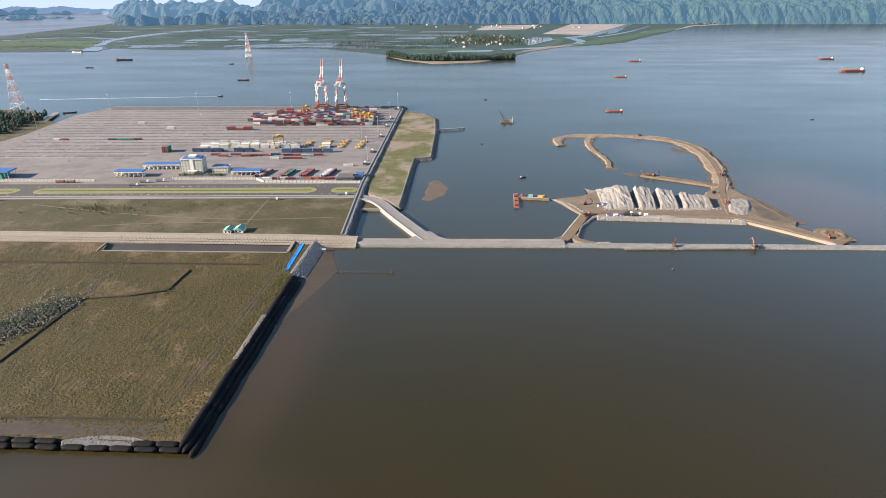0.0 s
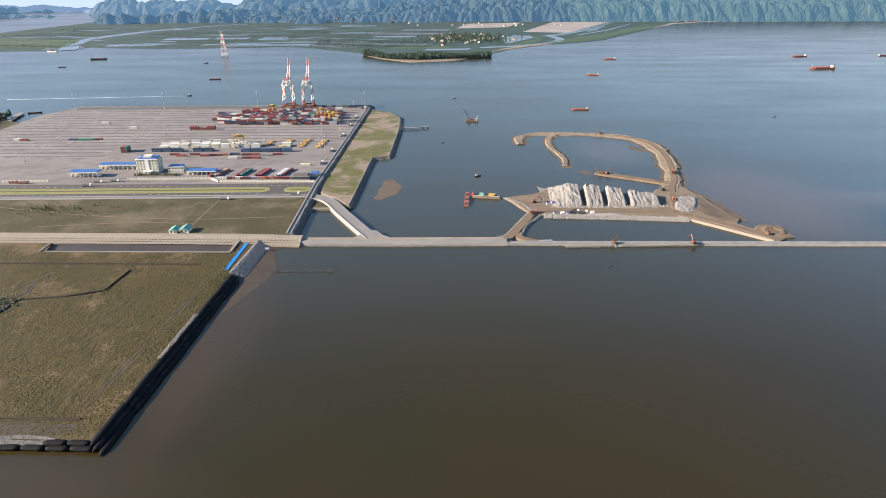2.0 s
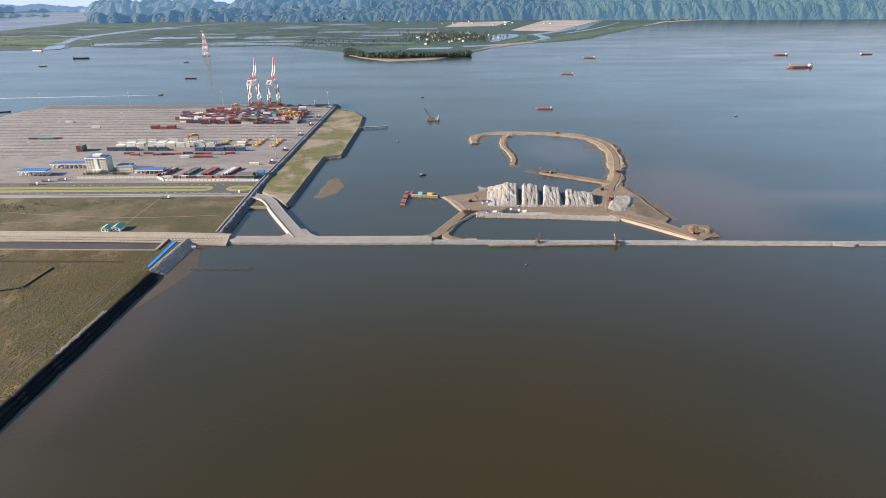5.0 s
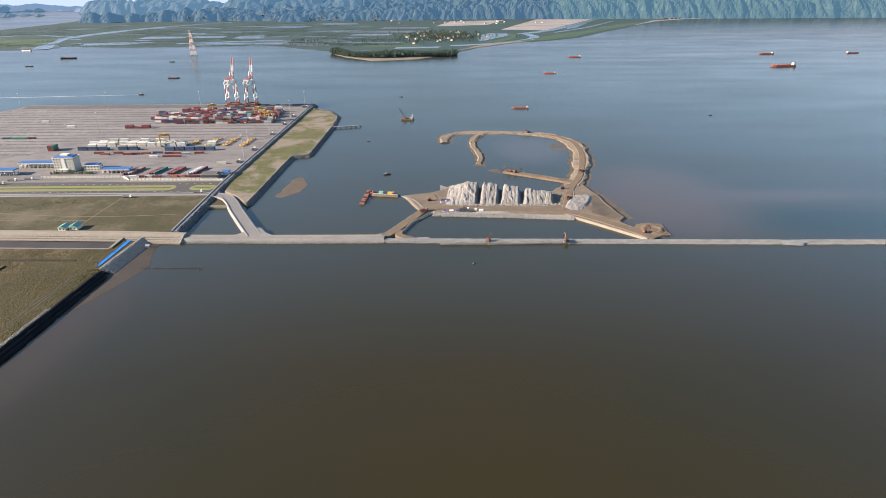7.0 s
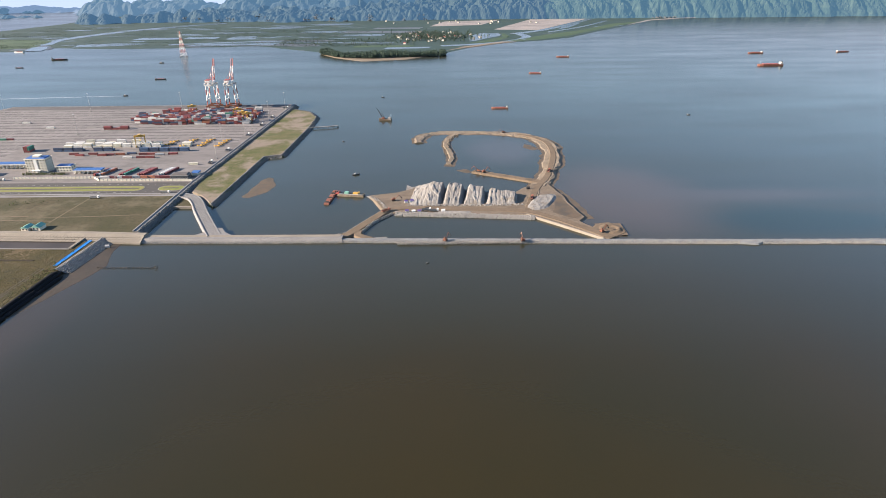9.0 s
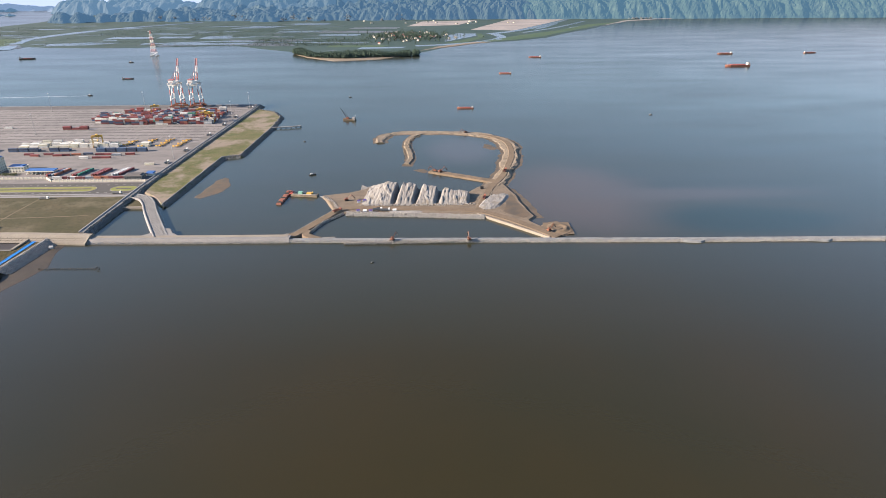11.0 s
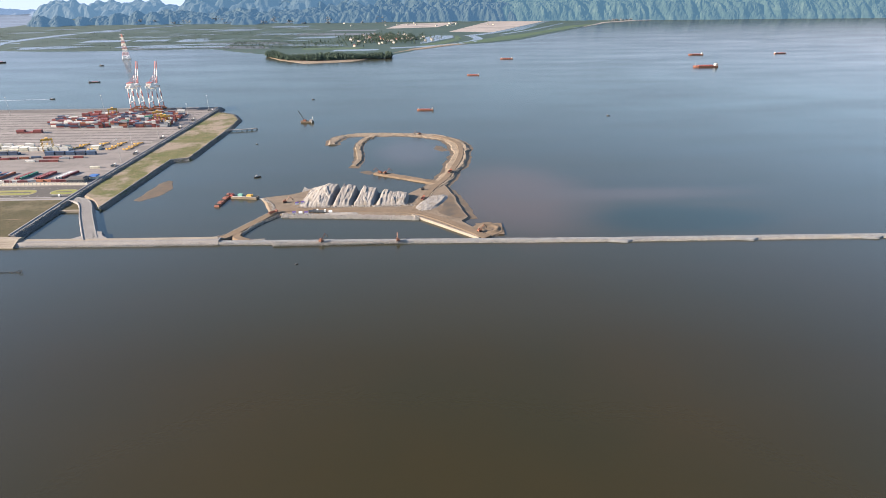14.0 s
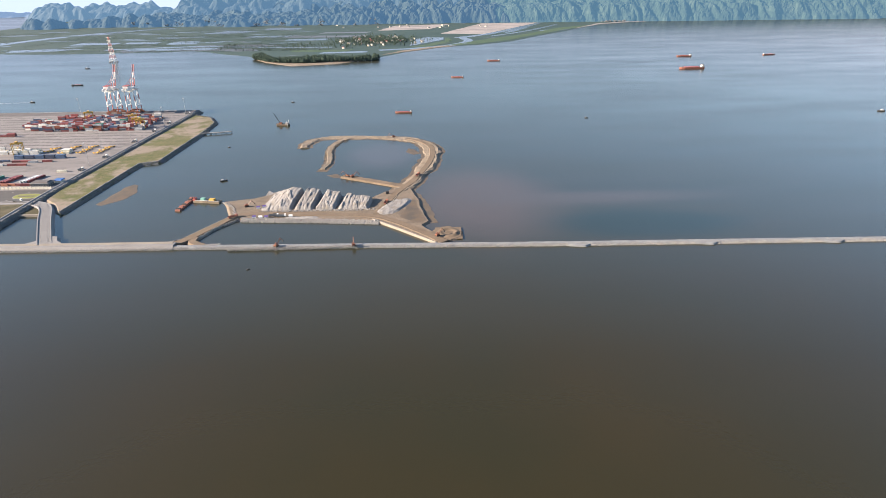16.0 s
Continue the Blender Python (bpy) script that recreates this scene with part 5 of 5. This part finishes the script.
to = truck("rust", "dusty brown-red tipper lorry")
to.matrix_world = pose(-420, 672, 4)
for x, y, z, a in ((-432, 673, 4, 0), (-470, 611, 4.0, 5), (347, 698, 1.95, 70), (154, 567, 2.05, 40), (312, 602, 1.95, 75)):
    copy_thing(to, pose(x, y, z, 0, 0, a))


def excavator():
    t = thing("excavator", pose(0, 0, -300), "red-orange tracked excavator with its arm out", "excavator", "excavators")
    for y in (-1.4, 1.4):
        made("track", lambda bm: [box(bm, -2.2, y - 0.4, 0.1, 2.2, y + 0.4, 1.0, 0.15)], M["dark"], t)
    made("house", lambda bm: [box(bm, -2.4, -1.5, 1.1, 1.4, 1.5, 2.6, 0.15), box(bm, -0.4, 0.3, 2.6, 1.3, 1.5, 3.5, 0.1)], M["orange"], t)
    made("boom", lambda bm: beam(bm, (1.2, -0.3, 2), (5.5, -0.3, 6.5), 0.55), M["orange"], t)
    made("stick", lambda bm: beam(bm, (5.5, -0.3, 6.5), (8.6, -0.3, 3.2), 0.42), M["orange"], t)
    made("bucket", lambda bm: box(bm, 8.0, -0.9, 2.0, 9.2, 0.3, 3.3, 0.2), M["dark"], t)
    return t


ex = excavator()
ex.matrix_world = pose(215, 490.5, 2.2, 0, 0, 60)
for x, y, z, a in ((287, 488.5, 2.2, 100), (259, 700, 1.75, 160), (266, 697, 1.75, 30), (310, 893, 1.5, 200), (366, 508, 1.65, 40), (160, 600, 1.55, 20)):
    copy_thing(ex, pose(x, y, z, 0, 0, a))


# buildings of the gate
def storeys(t, x0, y0, x1, y1, z0, floors, fh, nx, ny, wall, roof):
    z1 = z0 + floors * fh
    made("wall", lambda bm: box(bm, x0, y0, z0, x1, y1, z1), M[wall], t)
    made("cornice", lambda bm: box(bm, x0 - 0.6, y0 - 0.6, z1, x1 + 0.6, y1 + 0.6, z1 + 0.5), M[wall], t)
    made("roof", lambda bm: box(bm, x0 + 0.6, y0 + 0.6, z1 + 0.5, x1 - 0.6, y1 - 0.6, z1 + 1.6, 1.2), M[roof], t)
    for f in range(floors):
        zc = z0 + f * fh + 0.9
        for i in range(nx):
            xc = x0 + (x1 - x0) * (i + 0.5) / nx
            w = made("window", lambda bm: box(bm, xc - 0.75, y0 - 0.07, zc, xc + 0.75, y0 + 0.1, zc + 1.7), M["glass"], t)
            made("sill", lambda bm: box(bm, xc - 0.9, y0 - 0.25, zc - 0.15, xc + 0.9, y0, zc), M["white"], w)
        for i in range(ny):
            yc = y0 + (y1 - y0) * (i + 0.5) / ny
            made("window", lambda bm: box(bm, x1 - 0.1, yc - 0.7, zc, x1 + 0.07, yc + 0.7, zc + 1.7), M["glass"], t)


ob = thing("office_building", pose(0, 0, 4), "cream five-storey office building with a blue roof", "building")
storeys(ob, -304, 707, -279, 722, 0, 5, 3.4, 7, 4, "cream", "blue_roof")
made("entrance", lambda bm: [box(bm, -297, 703.5, 3.2, -286, 707, 3.7)] + [tube(bm, (x, 704, 0), (x, 704, 3.2), 0.3, seg=8) for x in (-296, -292, -288)] + [box(bm, -293.5, 706.6, 0, -289.5, 707, 17.0)], M["white"], ob)
made("roof_hut", lambda bm: box(bm, -296, 711, 18, -287, 718, 20.5), M["cream"], ob)
ob = thing("annex_building", pose(0, 0, 4), "cream two-storey annex with a blue roof", "building")
storeys(ob, -269, 709, -250, 719, 0, 2, 3.4, 5, 2, "cream", "blue_roof")


def canopy(x0, y0, x1, y1, h, bays, label):
    t = thing("gate_canopy", pose(0, 0, 4), label, "canopy", "gate canopies")
    made("roof", lambda bm: [box(bm, x0, y0, h, x1, y1, h + 1.0, 0.3)], M["blue_roof"], t)
    made("fascia", lambda bm: [box(bm, x0 - 0.1, y0 - 0.15, h - 0.5, x1 + 0.1, y0, h + 0.5)], M["cream"], t)
    for i in range(bays + 1):
        x = x0 + 1 + (x1 - x0 - 2) * i / bays
        for y in (y0 + 1, y1 - 1):
            made("column", lambda bm: tube(bm, (x, y, 0), (x, y, h), 0.3, seg=8), M["white"], t)
        made("booth", lambda bm: box(bm, x - 0.9, (y0 + y1) / 2 - 2, 0.2, x + 0.9, (y0 + y1) / 2 + 2, 2.9), M["cream"], t)
    return t


canopy(-379, 692, -345, 704, 6, 6, "blue-roofed gate canopy over lanes and booths")
canopy(-358, 722, -312, 733, 6, 8, "long blue-roofed gate canopy")
canopy(-243, 698, -208, 709, 4.5, 6, "blue-roofed open parking shed")
ob = thing("gate_house", pose(0, 0, 4), "green glass hall with a blue roof", "building")
made("wall", lambda bm: box(bm, -530, 688, 0, -508, 704, 7.5), M["green_glass"], ob)
made("roof", lambda bm: box(bm, -531, 687, 7.5, -499, 705, 8.6, 0.3), M["blue_roof"], ob)
for x in (-501, -505):
    for y in (689, 703):
        made("column", lambda bm: tube(bm, (x, y, 0), (x, y, 7.5), 0.3, seg=8), M["white"], ob)
ob = thing("gate_building", pose(0, 0, 4), "grey one-storey gate building with a flat roof", "building")
storeys(ob, -114, 676, -93, 688, 0, 1, 4.0, 7, 3, "concrete", "slot")
ob = thing("gate_shed", pose(0, 0, 4), "small shed with a bright blue roof", "building")
made("wall", lambda bm: box(bm, -93, 689, 0, -85, 697, 3.2), M["cream"], ob)
made("roof", lambda bm: box(bm, -94, 688, 3.2, -84, 698, 4.2, 0.8), M["blue_roof"], ob)

ob = thing("field_house", pose(-187, 524, 4, 0, 0, -3) @ Matrix.Diagonal((1.15, 1.15, 1.15, 1)), "green-roofed site house standing alone in the field", "house")
for x0, x1, y0, y1, r in ((-8, -1, -5, 4, 4.3), (0, 8, -3, 6, 4.8)):
    made("wall", lambda bm: box(bm, x0 + 0.5, y0 + 0.5, 0, x1 - 0.5, y1 - 0.5, 2.9), M["cream"], ob)

    def gable(bm):
        xm = (x0 + x1) / 2
        v = [bm.verts.new(p) for p in ((x0, y0, 2.9), (xm, y0, r), (x1, y0, 2.9), (x0, y1, 2.9), (xm, y1, r), (x1, y1, 2.9))]
        for f in ((0, 1, 4, 3), (1, 2, 5, 4), (0, 2, 1), (3, 4, 5), (0, 3, 5, 2)):
            bm.faces.new([v[i] for i in f])

    made("roof", gable, M["green_roof"], ob)
    for k in range(2):
        made("window", lambda bm: box(bm, x0 + 1.6 + k * 3, y0 + 0.42, 1.0, x0 + 2.8 + k * 3, y0 + 0.55, 2.2), M["glass"], ob)

# yard wall with its posts
for a, b in (((-700, 677), (-395, 677)), ((-306, 682), (-209, 682)), ((-209, 682), (-197, 671)), ((-197, 671), (-86, 668))):
    w = thing("yard_wall", pose(0, 0, 4), "cream boundary wall with square posts", "wall", "boundary walls")
    va, vb = Vector(a), Vector(b)
    d = (vb - va).normalized()
    made("panel", lambda bm: sweep(bm, [va, vb], [(-0.2, -0.05), (-0.2, 2.3), (0.2, 2.3), (0.2, -0.05)]), M["cream"], w)
    n = max(1, int((vb - va).length / 4.5))
    for i in range(n + 1):
        p = va.lerp(vb, i / n)
        made("post", lambda bm: box(bm, p.x - 0.4, p.y - 0.4, 0, p.x + 0.4, p.y + 0.4, 2.8), M["cream"], w)


def light_mast():
    t = thing("light_mast", pose(0, 0, -300), "tall pale steel floodlight mast", "lamp post", "yard masts")
    made("base", lambda bm: box(bm, -0.8, -0.8, 0, 0.8, 0.8, 0.8), M["concrete"], t)
    made("pole", lambda bm: tube(bm, (0, 0, 0.8), (0, 0, 32), 0.26, 0.12, 8), M["steel"], t)
    made("crown", lambda bm: tube(bm, (0, 0, 31), (0, 0, 31.5), 0.9, 0.9, 10), M["steel"], t)
    for i in range(6):
        a = i * 1.047
        made("floodlight", lambda bm: box(bm, math.cos(a) * 1.0 - 0.2, math.sin(a) * 1.0 - 0.2, 30.7, math.cos(a) * 1.0 + 0.2, math.sin(a) * 1.0 + 0.2, 31.3), M["white"], t)
    return t


lm = light_mast()
lm.matrix_world = pose(-72, 985, 4)
for x, y in ((-62, 1060), (-250, 1072), (-410, 1065), (-560, 1060), (-82, 880), (-86, 760), (-345, 900), (-470, 760), (-590, 900), (-100, 830)):
    copy_thing(lm, pose(x, y, 4))


def pylon(h, w):
    t = thing("pylon", pose(0, 0, 0), "red and white lattice power pylon standing in water", "pylon", "power pylons")
    made("footing", lambda bm: [box(bm, sx * w - 2, sy * w - 2, -1.5, sx * w + 2, sy * w + 2, 2) for sx in (-1, 1) for sy in (-1, 1)], M["concrete"], t)
    n = 8
    for i in range(n):
        z0, z1 = 2 + (h - 2) * i / n, 2 + (h - 2) * (i + 1) / n
        w0, w1 = w * (1 - 0.88 * i / n), w * (1 - 0.88 * (i + 1) / n)

        def seg(bm):
            c0 = [(-w0, -w0), (w0, -w0), (w0, w0), (-w0, w0)]
            c1 = [(-w1, -w1), (w1, -w1), (w1, w1), (-w1, w1)]
            for k in range(4):
                j = (k + 1) % 4
                beam(bm, (*c0[k], z0), (*c1[k], z1), 0.6)
                beam(bm, (*c0[k], z0), (*c1[j], z1), 0.3)
                beam(bm, (*c0[j], z0), (*c1[k], z1), 0.42)
                beam(bm, (*c1[k], z1), (*c1[j], z1), 0.42)

        made("lattice", seg, M["white" if i % 2 == 0 else "hazed_red"], t)
    for z in (0.74, 0.86, 0.97):
        made("cross_arm", lambda bm: [beam(bm, (-7, 0, h * z), (7, 0, h * z), 0.5)], M["white"], t)
    return t


p1 = pylon(80, 9)
p1.matrix_world = pose(-748.5, 1107, 0)
p2 = pylon(70, 7.5)
p2.matrix_world = pose(-534.5, 1830, 0)
p2["label"] = "smaller red and white pylon out in the channel"

# jetties
for pts, lab in (([(-637, 985), (-658, 1067)], "concrete jetty by the wooded shore"), ([(2, 935), (30, 940), (48, 946)], "narrow concrete jetty off the bank")):
    t = thing("jetty", pose(0, 0, 0), lab, "jetty")
    wd = 5 if "wooded" in lab else 1.8
    made("deck", lambda bm: sweep(bm, [Vector(p) for p in pts], [(-wd, 2.0), (-wd, 2.8), (wd, 2.8), (wd, 2.0)]), M["concrete"], t)
    a, b = Vector(pts[0]), Vector(pts[-1])
    for i in range(7):
        q = a.lerp(b, i / 6)
        for s in (-0.7, 0.7):
            made("pile", lambda bm: tube(bm, (q.x + s * wd * 0.6, q.y, -2), (q.x + s * wd * 0.6, q.y, 2.2), 0.4, seg=6), M["concrete"], t)


# ships and barges
def hull(bm, length, beam_w, depth, bow=0.2, z0=-0.8):
    prof = ((-0.5, 0.82), (-0.46, 1.0), (0.5 - bow, 1.0), (0.5 - bow * 0.4, 0.66), (0.5, 0.06))
    lo, hi = [], []
    for side in (1, -1):
        for u, k in (prof if side == 1 else prof[::-1]):
            sheer = 0.9 * max(0, (u - 0.2) / 0.3) if bow > 0.05 else 0
            lo.append(bm.verts.new((u * length * 0.96, side * k * beam_w / 2 * 0.85, z0)))
            hi.append(bm.verts.new((u * length, side * k * beam_w / 2, depth + sheer)))
    n = len(lo)
    for i in range(n):
        j = (i + 1) % n
        bm.faces.new((lo[i], lo[j], hi[j], hi[i]))
    bm.faces.new(hi[::-1])
    bmesh.ops.recalc_face_normals(bm, faces=bm.faces[:])


def cargo_ship(x, y, turn, length, label, col="rust"):
    t = thing("cargo_ship", pose(x, y, 0, 0, 0, turn), label, "ship", "ships at anchor")
    w = length * 0.17
    made("hull", lambda bm: hull(bm, length, w, length * 0.055), M[col], t)
    made("hatch", lambda bm: [box(bm, -length * 0.28 + k * length * 0.2, -w * 0.33, length * 0.05, -length * 0.28 + k * length * 0.2 + length * 0.17, w * 0.33, length * 0.08) for k in range(3)], M["red"], t)
    made("bridge", lambda bm: [box(bm, -length * 0.47, -w * 0.4, length * 0.05, -length * 0.37, w * 0.4, length * 0.11), box(bm, -length * 0.46, -w * 0.45, length * 0.11, -length * 0.39, w * 0.45, length * 0.135)], M["bridge"], t)
    made("funnel", lambda bm: tube(bm, (-length * 0.45, 0, length * 0.12), (-length * 0.45, 0, length * 0.17), w * 0.12, seg=8), M["dark"], t)
    made("mast", lambda bm: tube(bm, (length * 0.4, 0, length * 0.05), (length * 0.4, 0, length * 0.16), length * 0.005, seg=5), M["steel"], t)


cargo_ship(322, 1077, 178, 31, "rusty red coaster riding at anchor")
cargo_ship(444, 1467, 175, 30, "low dark red coaster at anchor")
cargo_ship(564, 1748, 178, 36, "red coaster with a white bridge")
cargo_ship(1054, 1554, 182, 66, "large red cargo ship with a white bridge")
cargo_ship(1130, 1790, 182, 45, "distant red and white cargo ship")
cargo_ship(1390, 1800, 5, 38, "distant rusty cargo ship")
cargo_ship(-870, 1781, 5, 44, "long low dark barge with cargo", "dark")
cargo_ship(-437, 1429, 2, 26, "low dark river barge", "dark")
cargo_ship(-891, 1631, 2, 20, "small dark river boat", "dark")
cargo_ship(-1100, 1965, 170, 34, "white ship moored by the mangroves", "white")
cargo_ship(-640, 1075, 20, 22, "dark tug moored at the jetty", "dark")


def small_boat(x, y, turn, s, label):
    t = thing("work_boat", pose(x, y, 0, 0, 0, turn), label, "boat", "small boats")
    made("hull", lambda bm: hull(bm, 9 * s, 3 * s, 0.9 * s, 0.25, -0.4), M["dark"], t)
    made("cabin", lambda bm: box(bm, -2.6 * s, -0.9 * s, 0.8 * s, 0.2 * s, 0.9 * s, 2.2 * s, 0.15), M["bridge"], t)
    made("mast", lambda bm: tube(bm, (-1 * s, 0, 2.3 * s), (-1 * s, 0, 4 * s), 0.08 * s, seg=5), M["steel"], t)


small_boat(107, 697, 20, 1.0, "small grey work boat in the basin")
small_boat(69, 856, 0, 0.45, "tiny grey boat adrift")
small_boat(199, 448, 30, 0.35, "tiny dark skiff on open water")
small_boat(-426, 1230, 0, 1.1, "white launch under way with a wake")
small_boat(1176, 1025, 180, 1.5, "white launch on the estuary")
small_boat(-546, 1700, 0, 1.4, "grey fishing boat on the estuary")
small_boat(640, 1010, 0, 0.7, "small grey skiff on the estuary")
small_boat(101, 1190, 0, 0.7, "small grey fishing skiff")
bm = bmesh.new()
sweep(bm, resample([(-430, 1230), (-516, 1222), (-616, 1213), (-766, 1200)], 8), lambda t: [(-0.6 - 1.6 * t, 0.02), (0, 0.1 - 0.06 * t), (0.6 + 1.6 * t, 0.02)], 0.3)
setting("wake", bm, M["foam"], "thin pale wake trailing a launch", "wake", "stuff")

t = thing("red_pontoon", pose(89, 615, 0, 0, 0, 84), "long red steel pontoon with deck gear", "barge")
made("hull", lambda bm: [box(bm, -21, -2.9, -0.8, 21, 2.9, 1.5, 0.2)], M["rust"], t)
made("deck", lambda bm: [box(bm, -20.4, -2.5, 1.5, 20.4, 2.5, 1.7)], M["rust"], t)
for k in range(6):
    made("deck_frame", lambda bm: [box(bm, -19 + k * 7, -2.2, 1.7, -17.0 + k * 7, 2.2, 2.8, 0.1)], M["rust" if k % 2 else "dark"], t)
made("winch_house", lambda bm: box(bm, 11.5, -1.5, 1.7, 15, 1.5, 3.8, 0.1), M["rust"], t)
t = thing("yellow_barge", pose(111, 622, 0, 0, 0, -10), "yellow work barge with machinery on deck", "barge")
made("hull", lambda bm: [box(bm, -16, -4.2, -0.8, 15, 4.2, 1.8, 0.3)], M["sand"], t)
made("drum", lambda bm: [tube(bm, (-15, -2.4, 3.0), (-15, 2.4, 3.0), 1.4, seg=12), box(bm, -19, -1.4, 1.9, -14, 1.4, 2.4)], M["red"], t, "red hose drum")
made("deck", lambda bm: [box(bm, -15.4, -3.6, 1.8, 14.4, 3.6, 2.0)], M["sand"], t)
made("deck_house", lambda bm: [box(bm, -8, -2, 2.0, -3, 2, 4.6, 0.15)], M["green_roof"], t)
made("engine", lambda bm: [box(bm, 2, -2, 2.0, 8, 2, 4.2, 0.2), tube(bm, (9, 0, 2), (9, 0, 5.4), 0.5, seg=8)], M["yellow"], t)
made("pipe", lambda bm: [tube(bm, (-14, -2.6, 2.4), (14, -2.6, 2.4), 0.35, seg=8)], M["steel"], t)
bank("floating_pipe", [(127, 619), (132, 615), (138, 606), (142, 596)], [(-0.7, 0), (-0.5, 1.0), (0.5, 1.0), (0.7, 0)], M["rubble"], "discharge pipe to the shore", "pipe", 0.2, 2)

t = thing("dredger", pose(121, 992, 0, 0, 0, 172), "dredging barge with a raised crane jib", "barge")
made("hull", lambda bm: hull(bm, 22, 9, 1.9, 0.06), M["bark"], t)
made("house", lambda bm: [box(bm, -10, -3, 1.8, -4.5, 3, 4.8, 0.2)], M["concrete"], t)
made("crane_house", lambda bm: [box(bm, 1, -2.4, 1.8, 6, 2.4, 5.0, 0.3)], M["orange"], t)
made("jib", lambda bm: [beam(bm, (5, s, 4.5), (14, s * 0.4, 20), 0.4) for s in (-1, 1)] + [tube(bm, (3, 0, 8), (14, 0, 20), 0.12, seg=4), beam(bm, (3, 0, 5), (3, 0, 8.5), 0.5)], M["dark"], t)
made("spud", lambda bm: [tube(bm, (-9, s * 4.2, -3), (-9, s * 4.2, 9), 0.4, seg=8) for s in (-1, 1)], M["steel"], t)


# huts, tents and crates about the works
def crate_tent(x, y, col, label, s=1.0, z=1.55):
    t = thing("site_tent", pose(x, y, z, 0, 0, 8), label, "tent", "tents at the works")

    def roof(bm):
        v = [bm.verts.new(p) for p in ((-3 * s, -2 * s, 1.8), (3 * s, -2 * s, 1.8), (3 * s, 2 * s, 1.8), (-3 * s, 2 * s, 1.8), (-3 * s, 0, 3.1), (3 * s, 0, 3.1))]
        for f in ((0, 1, 5, 4), (2, 3, 4, 5), (0, 4, 3), (1, 2, 5)):
            bm.faces.new([v[i] for i in f])

    made("canopy", roof, M[col], t)
    made("wall", lambda bm: box(bm, -2.8 * s, -1.8 * s, 0, 2.8 * s, 1.8 * s, 1.8), M["white" if col == "purple" else col], t)


for i, (x, y, col) in enumerate(((176, 566, "purple"), (183, 565, "white"), (189, 565, "purple"), (197, 571, "dark"), (174, 594, "purple"), (180, 596, "purple"), (214, 566, "white"), (312, 634, "dark"))):
    crate_tent(x, y, col, s=0.65, label={"purple": "purple tarpaulin tent on the sand", "white": "white tent on the sand", "dark": "dark store hut on the sand"}[col])
crate_tent(-98, 488, "steel", "small grey hut at the foot of the rock slope", s=0.6, z=0.1)


def village_house(roof_mat):
    t = thing("village_house", pose(0, 0, -300), {"red": "small white village house with a red roof", "white": "small pale village house"}[roof_mat], "house", "village houses")
    made("wall", lambda bm: box(bm, -4, -3, 0, 4, 3, 4.2), M["cream"], t)
    made("roof", lambda bm: box(bm, -4.4, -3.4, 4.2, 4.4, 3.4, 6.0, 1.8), M["red" if roof_mat == "red" else "concrete"], t)
    for x in (-2.5, 2.5):
        made("window", lambda bm: box(bm, x - 0.7, -3.08, 1.5, x + 0.7, -2.9, 3), M["glass"], t)
    return t


vh = {k: village_house(k) for k in ("red", "white")}
rv = random.Random(5)
for i in range(70):
    m = pose(rv.gauss(190, 70), rv.gauss(2310, 70), 0.75, 0, 0, rv.uniform(-20, 20))
    copy_thing(vh["red" if rv.random() < 0.25 else "white"], m)
for i in range(14):
    copy_thing(vh["white"], pose(rv.uniform(-200, 900), 2900 + rv.uniform(-60, 120), 0.75, 0, 0, rv.uniform(-30, 30)))
for ob in list(vh.values()) + list(KINDS.values()):
    for o in [*ob.children_recursive, ob]:
        bpy.data.objects.remove(o)

# pitched blocks on the near slope of the dike
host = bpy.data.objects["dike"]
n_made = 0
for i in range(100):
    for k in range(3):
        s = i / 100
        p = Vector((-405, 519)).lerp(Vector((-72, 503.2)), s)
        o = 1.5 + k * 2.6
        z = 5.6 - (o + 1) / 10 * 4.4
        b = new("block", block_mesh)
        b.parent = host
        b.matrix_world = pose(p.x + o * 0.045 + (1.5 if k % 2 else 0), p.y - o, z + random.uniform(-0.02, 0.12), 23, 0, -2.5) @ Matrix.Diagonal((1.72, 1.32, 0.9, 1))
